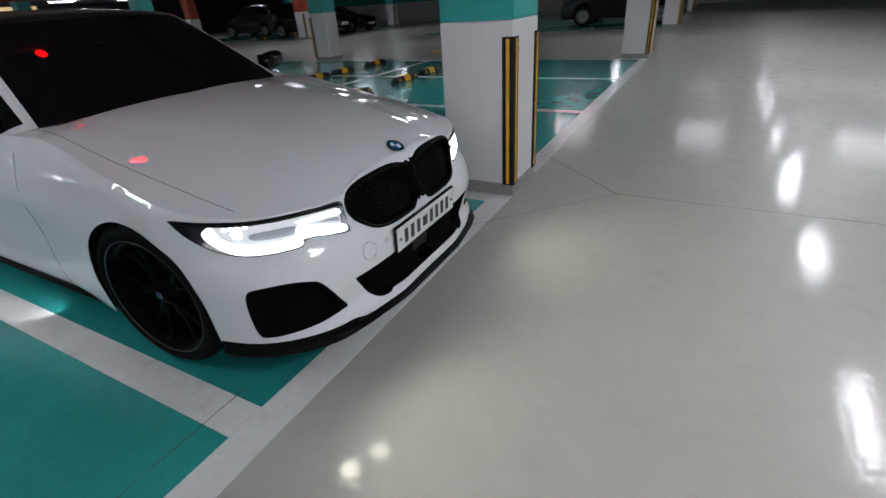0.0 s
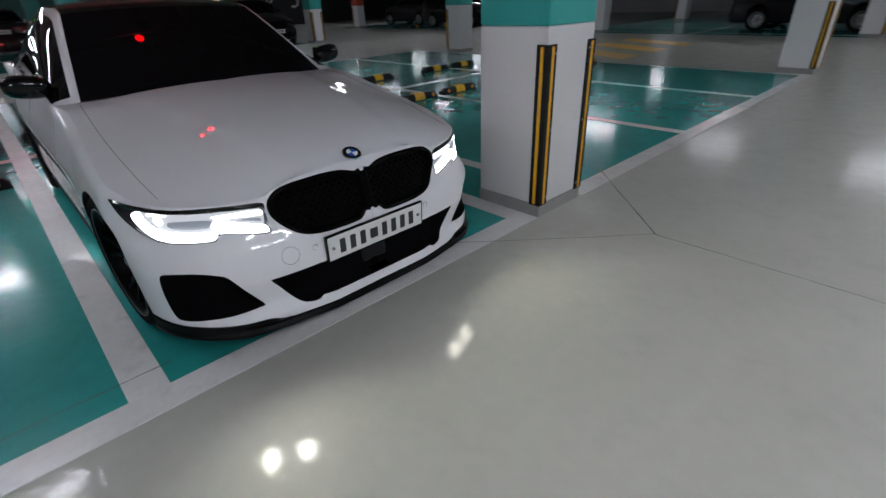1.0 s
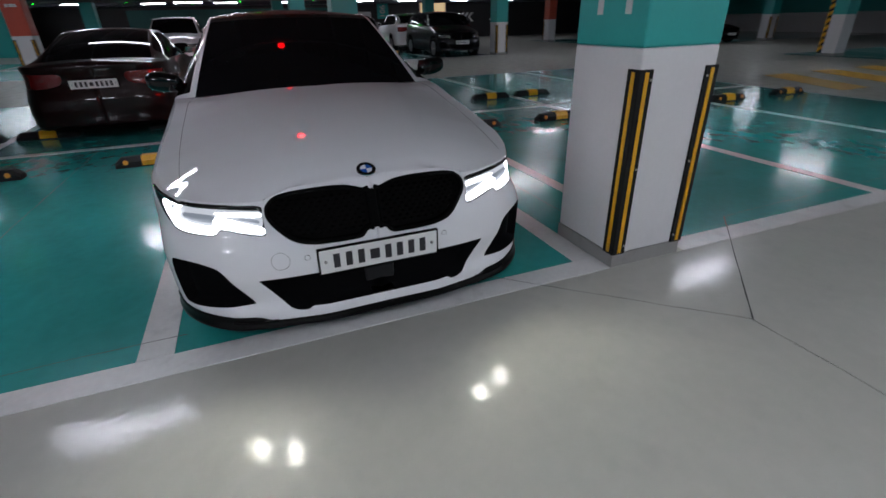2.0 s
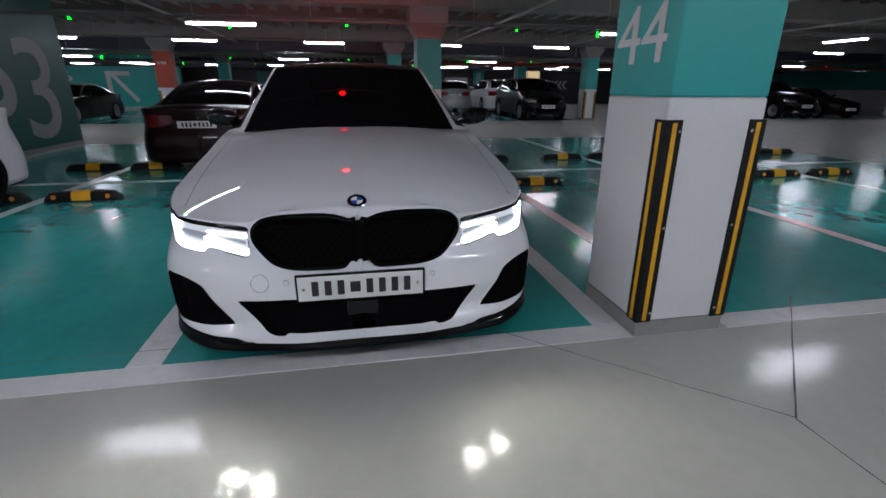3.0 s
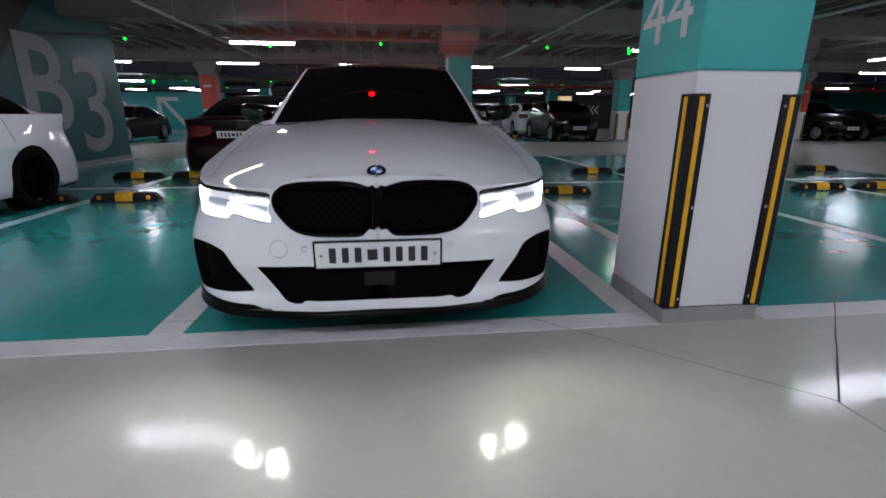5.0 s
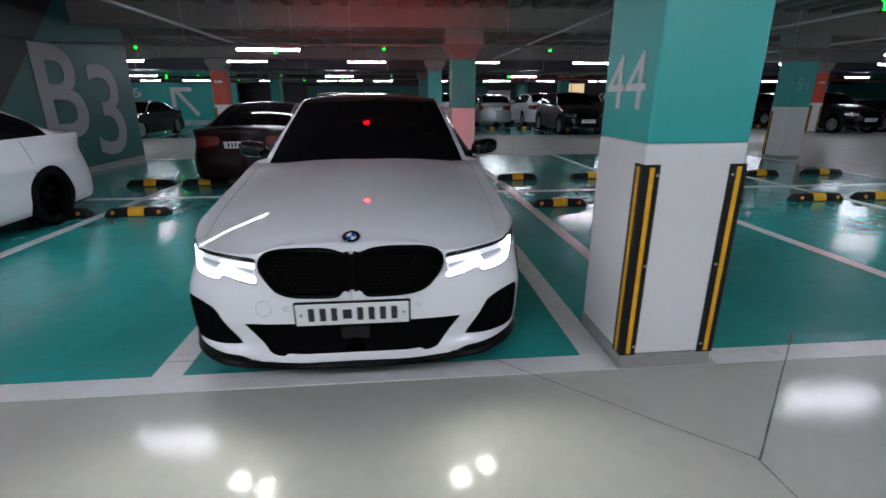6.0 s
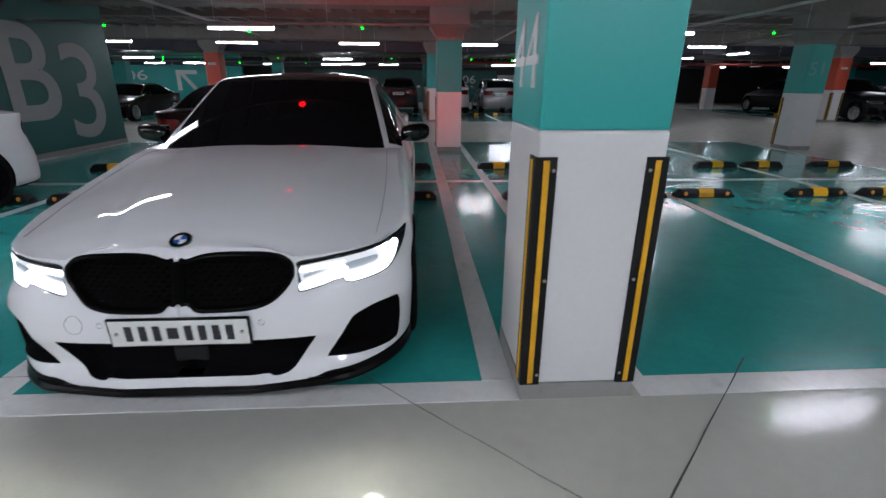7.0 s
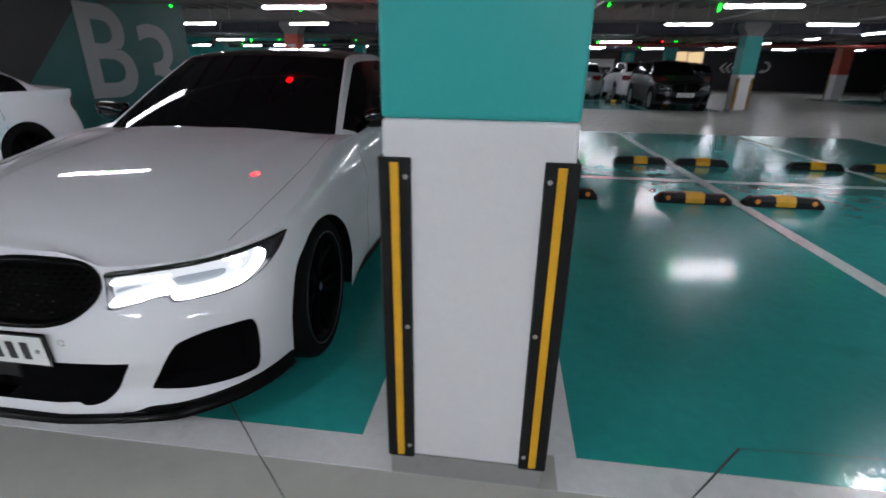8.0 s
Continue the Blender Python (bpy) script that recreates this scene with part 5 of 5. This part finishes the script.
# badge on the nose: a dark ring round blue and white quarters
badge = new("badge")
badge.parent = white_saloon
badge.matrix_basis = pose(-0.046, 0, 0.7655, 0, 27, 0)
part("badge_ring", lathe([(0.0, 0.0), (0.041, 0.0), (0.041, 0.006), (0.038, 0.009), (0.026, 0.009), (0.025, 0.006), (0.0, 0.006)], 32, "z"), GLOSS_BLACK, badge, "black ring with a chrome edge")
for k in range(4):
    bm = bmesh.new()
    a0 = k * math.pi / 2
    ring = [bm.verts.new((0, 0, 0.0085))] + [bm.verts.new((0.025 * math.cos(a0 + math.pi / 2 * u / 6), 0.025 * math.sin(a0 + math.pi / 2 * u / 6), 0.0085)) for u in range(7)]
    bm.faces.new(ring)
    part("badge_quarter", bm, BLUE if k % 2 else BADGE_WHITE, badge)
part("badge_edge", lathe([(0.0405, 0.004), (0.0425, 0.006), (0.0405, 0.0085), (0.039, 0.007)], 32, "z"), CHROME, badge, "chrome edge")
part("grille_bridge", tube_along(on_wall(shell, [(0.0, z) for z in np.linspace(0.545, 0.702, 8)], -0.006), 0.021, 12), GRILLE_BACK, white_saloon)
# lip under the bumper, front sensor dots and tow-eye cap
ps = np.linspace(0, float(shell.at_x(-0.345)), 40)
section = [(-0.03, 1.05), (0.003, 1.0), (0.007, 0.86), (0.005, 0.55), (0.020, 0.36), (0.024, 0.16), (0.018, 0.05), (-0.02, 0.0), (-0.10, 0.0)]
brim = 0.189 + 0.024 * np.clip((ps - 0.44) / 0.10, 0, 1) ** 2 + 0.010 * np.clip((ps - 0.70) / 0.35, 0, 1)
keel = 0.162 - 0.012 * np.clip((ps - 0.4) / 0.5, 0, 1)
verts = np.concatenate([shell.place(ps, np.maximum(keel + (brim - keel) * k, 0.17), d - 0.008 * np.clip((ps - 0.62) / 0.3, 0, 1) * (k < 0.5)) * (1, 1, 0) + np.outer(keel + (brim - keel) * k, (0, 0, 1)) for d, k in section])
count = len(ps)
faces = [(k * count + i, k * count + i + 1, (k + 1) * count + i + 1, (k + 1) * count + i) for k in range(len(section) - 1) for i in range(count - 1)]
mesh_part("front_lip", verts, facing_out(verts, faces, np.array((-0.3, 0, 0.135))), LIP_BLACK, white_saloon, "black front lip", True, both=True)
for s in (-1, 1):
    blade = on_wall(shell, [(float(shell.at_y(0.46)), 0.196), (float(shell.at_y(0.55)), 0.192), (float(shell.at_y(0.64)), 0.194)], 0.012)
    part("lip_blade", tube_along([(a, s * b, c) for a, b, c in blade], 0.006, 6), GLOSS_BLACK, white_saloon)
    spot = shell.place(np.array([float(shell.at_y(0.305))]), np.array([0.463]))[0]
    bm = lathe([(0.0, 0.002), (0.0095, 0.002), (0.0105, 0.0005), (0.0115, 0.0018), (0.0125, 0.0)], 20, "x")
    for v in bm.verts:
        v.co += Vector((spot[0], s * spot[1], spot[2]))
    part("parking_sensor", bm, WHITE_CAR, white_saloon)
    ring = [(spot[0] + 0.001, s * spot[1] + 0.0115 * math.cos(t), spot[2] + 0.0115 * math.sin(t)) for t in np.linspace(0, 2 * math.pi, 20, endpoint=False)]
    part("sensor_gap", tube_along(ring, 0.0008, 4, closed=True), SATIN_BLACK, white_saloon)
ring = []
for t in np.linspace(0, 2 * math.pi, 28, endpoint=False):
    q = shell.place(np.array([float(shell.at_y(0.411 + 0.036 * math.cos(t)))]), np.array([0.462 + 0.036 * math.sin(t)]))[0]
    ring.append((q[0] + 0.0003, -q[1], q[2]))
part("towing_cap", tube_along(ring, 0.0007, 4, closed=True), SATIN_BLACK, white_saloon, "thin round gap of a towing cap")
# front radar box behind the middle intake
part("radar_box", box(0.022, 0.04, -0.068, 0.068, 0.275, 0.348, 0.01, 2), RADAR_GREY, white_saloon, "dull grey radar cover")
# shut lines of hood and doors
hood_line = []
for px, py in ((-0.24, 0.742), (-0.4, 0.752), (-0.6, 0.758), (-0.85, 0.757), (-1.1, 0.748), (-1.3, 0.738), (-1.44, 0.725)):
    hood_line.append((px, py))


def surface_height(names, px, py, car):
    """How high the car's skin stands at a place seen from above."""
    best = None
    for ob in car.children:
        if ob.name.split(".")[0] in names:
            hit, place, *_ = ob.ray_cast(Vector((px, py, 3.0)), Vector((0, 0, -1)))
            if hit and (best is None or place.z > best):
                best = place.z
    return best


bpy.context.view_layer.update()
line = []
for (xa, ya), (xb, yb) in zip(hood_line, hood_line[1:]):
    for u in (0, 0.2, 0.4, 0.6, 0.8):
        px, py = xa + (xb - xa) * u, ya + (yb - ya) * u
        z = surface_height(("hood", "body"), px, py, white_saloon)
        if z:
            line.append((px, py, z + 0.0004))
shut_line("hood_gap", line, white_saloon, 0.001)
for x in (-1.42, -2.42, -3.35):
    p = float(shell.at_x(x))
    shut_line("door_gap", on_wall(shell, [(p, z) for z in np.linspace(0.24, float(shell.top(p)) - 0.01, 14)], 0.0), white_saloon, 0.001)
white_saloon.location = (0.0, -1.378, 0.0)


# ---- the other cars ----
def plain_car(label, category, paint, place, heading, stretch=(1.0, 1.0, 1.0), rims=RIM_GREY, suv=False, lit=False, raised=0.0):
    car = tagged(new("parked_" + category), label, category)
    knots = None
    if suv:
        knots = ([(-1.40, 0.745, 0.93), (-1.66, 0.69, 1.14), (-2.0, 0.63, 1.33), (-2.6, 0.625, 1.375), (-3.4, 0.62, 1.36), (-4.1, 0.63, 1.27), (-4.4, 0.68, 1.03)],
                 [(-1.27, 0.0, 0.955), (-1.56, 0.0, 1.15), (-1.93, 0.0, 1.36), (-2.6, 0.0, 1.41), (-3.4, 0.0, 1.395), (-4.18, 0.0, 1.30), (-4.48, 0.0, 1.03)])
    sh, lamp, _ = car_body(car, paint, paint, paint, False, rear_knots=knots)
    for mirror in (False, True):
        headlight(car, sh, lamp, mirror, lit)
    number_plate(car, 0.088, 0.437, 3.0, 1)
    number_plate(car, -4.60, 0.765, 8.0, -1)
    for s in (-1, 1):
        door_mirror(car, -1.62, s * 0.845, 1.025, s, paint)
    for ob in car.children:
        ob.matrix_basis = Matrix.Translation((0, 0, raised)) @ Matrix.Diagonal((*stretch, 1)) @ ob.matrix_basis
    for ax in (FRONT_AXLE, REAR_AXLE):
        for s in (-1, 1):
            wheel(car, ax * stretch[0], s * 0.79 * stretch[1], s, 0.333 + raised * 0.35, rim_material=rims, rim_radius=0.235)
    for x in (-1.30, -2.42, -3.35):
        p = float(sh.at_x(x))
        for s in (1, -1):
            pts = on_wall(sh, [(p, z) for z in np.linspace(0.24, float(sh.top(p)) - 0.01, 10)], 0.0)
            part("door_gap", tube_along([(a * stretch[0], s * b * stretch[1], c * stretch[2] + raised) for a, b, c in pts], 0.003, 5), SATIN_BLACK, car)
    car.matrix_basis = pose(*place, 0, 0, heading)
    return car


plain_car("glossy white saloon parked beside the core wall", "saloon", WHITE_CAR, (0.0, -5.98, 0), 0, rims=RIM_BLACK)
maroon = plain_car("black cherry saloon parked with its tail outwards", "saloon", MAROON_CAR, (-10.2, -3.57, 0), 180, (1.02, 1.0, 0.93))
dark_suv = plain_car("dark grey crossover parked nose out", "crossover", BLACK_CAR, (-15.75, 6.05, 0), 0, (0.97, 1.0, 1.12), suv=True, raised=0.06)
plain_car("silver white crossover parked with its tail outwards", "crossover", SILVER_CAR, (-25.7, 3.6, 0), 180, (0.97, 1.0, 1.10), suv=True, raised=0.05)
white_suv = plain_car("white crossover parked with its tail outwards", "crossover", WHITE_CAR, (-25.3, 5.95, 0), 180, (0.97, 1.0, 1.12), suv=True, raised=0.06)
for place, heading, copied in (((-25.0, 18.8, 0), 180, dark_suv), ((-15.4, 17.4, 0), 0, dark_suv), ((-15.6, 19.9, 0), 0, maroon), ((-0.1, 18.0, 0), 0, dark_suv), ((-0.2, 20.6, 0), 0, maroon),
                               ((-25.9, 1.3, 0), 180, white_suv), ((-25.4, -1.2, 0), 180, dark_suv), ((-15.9, -3.7, 0), 0, white_suv), ((-25.6, 8.2, 0), 180, dark_suv)):
    copy_thing(copied, pose(*place, 0, 0, heading))
tagged(copy_thing(maroon, pose(-15.5, -11.3, 0, 0, 0, 0)), "black saloon parked nose out across the second aisle", "saloon")
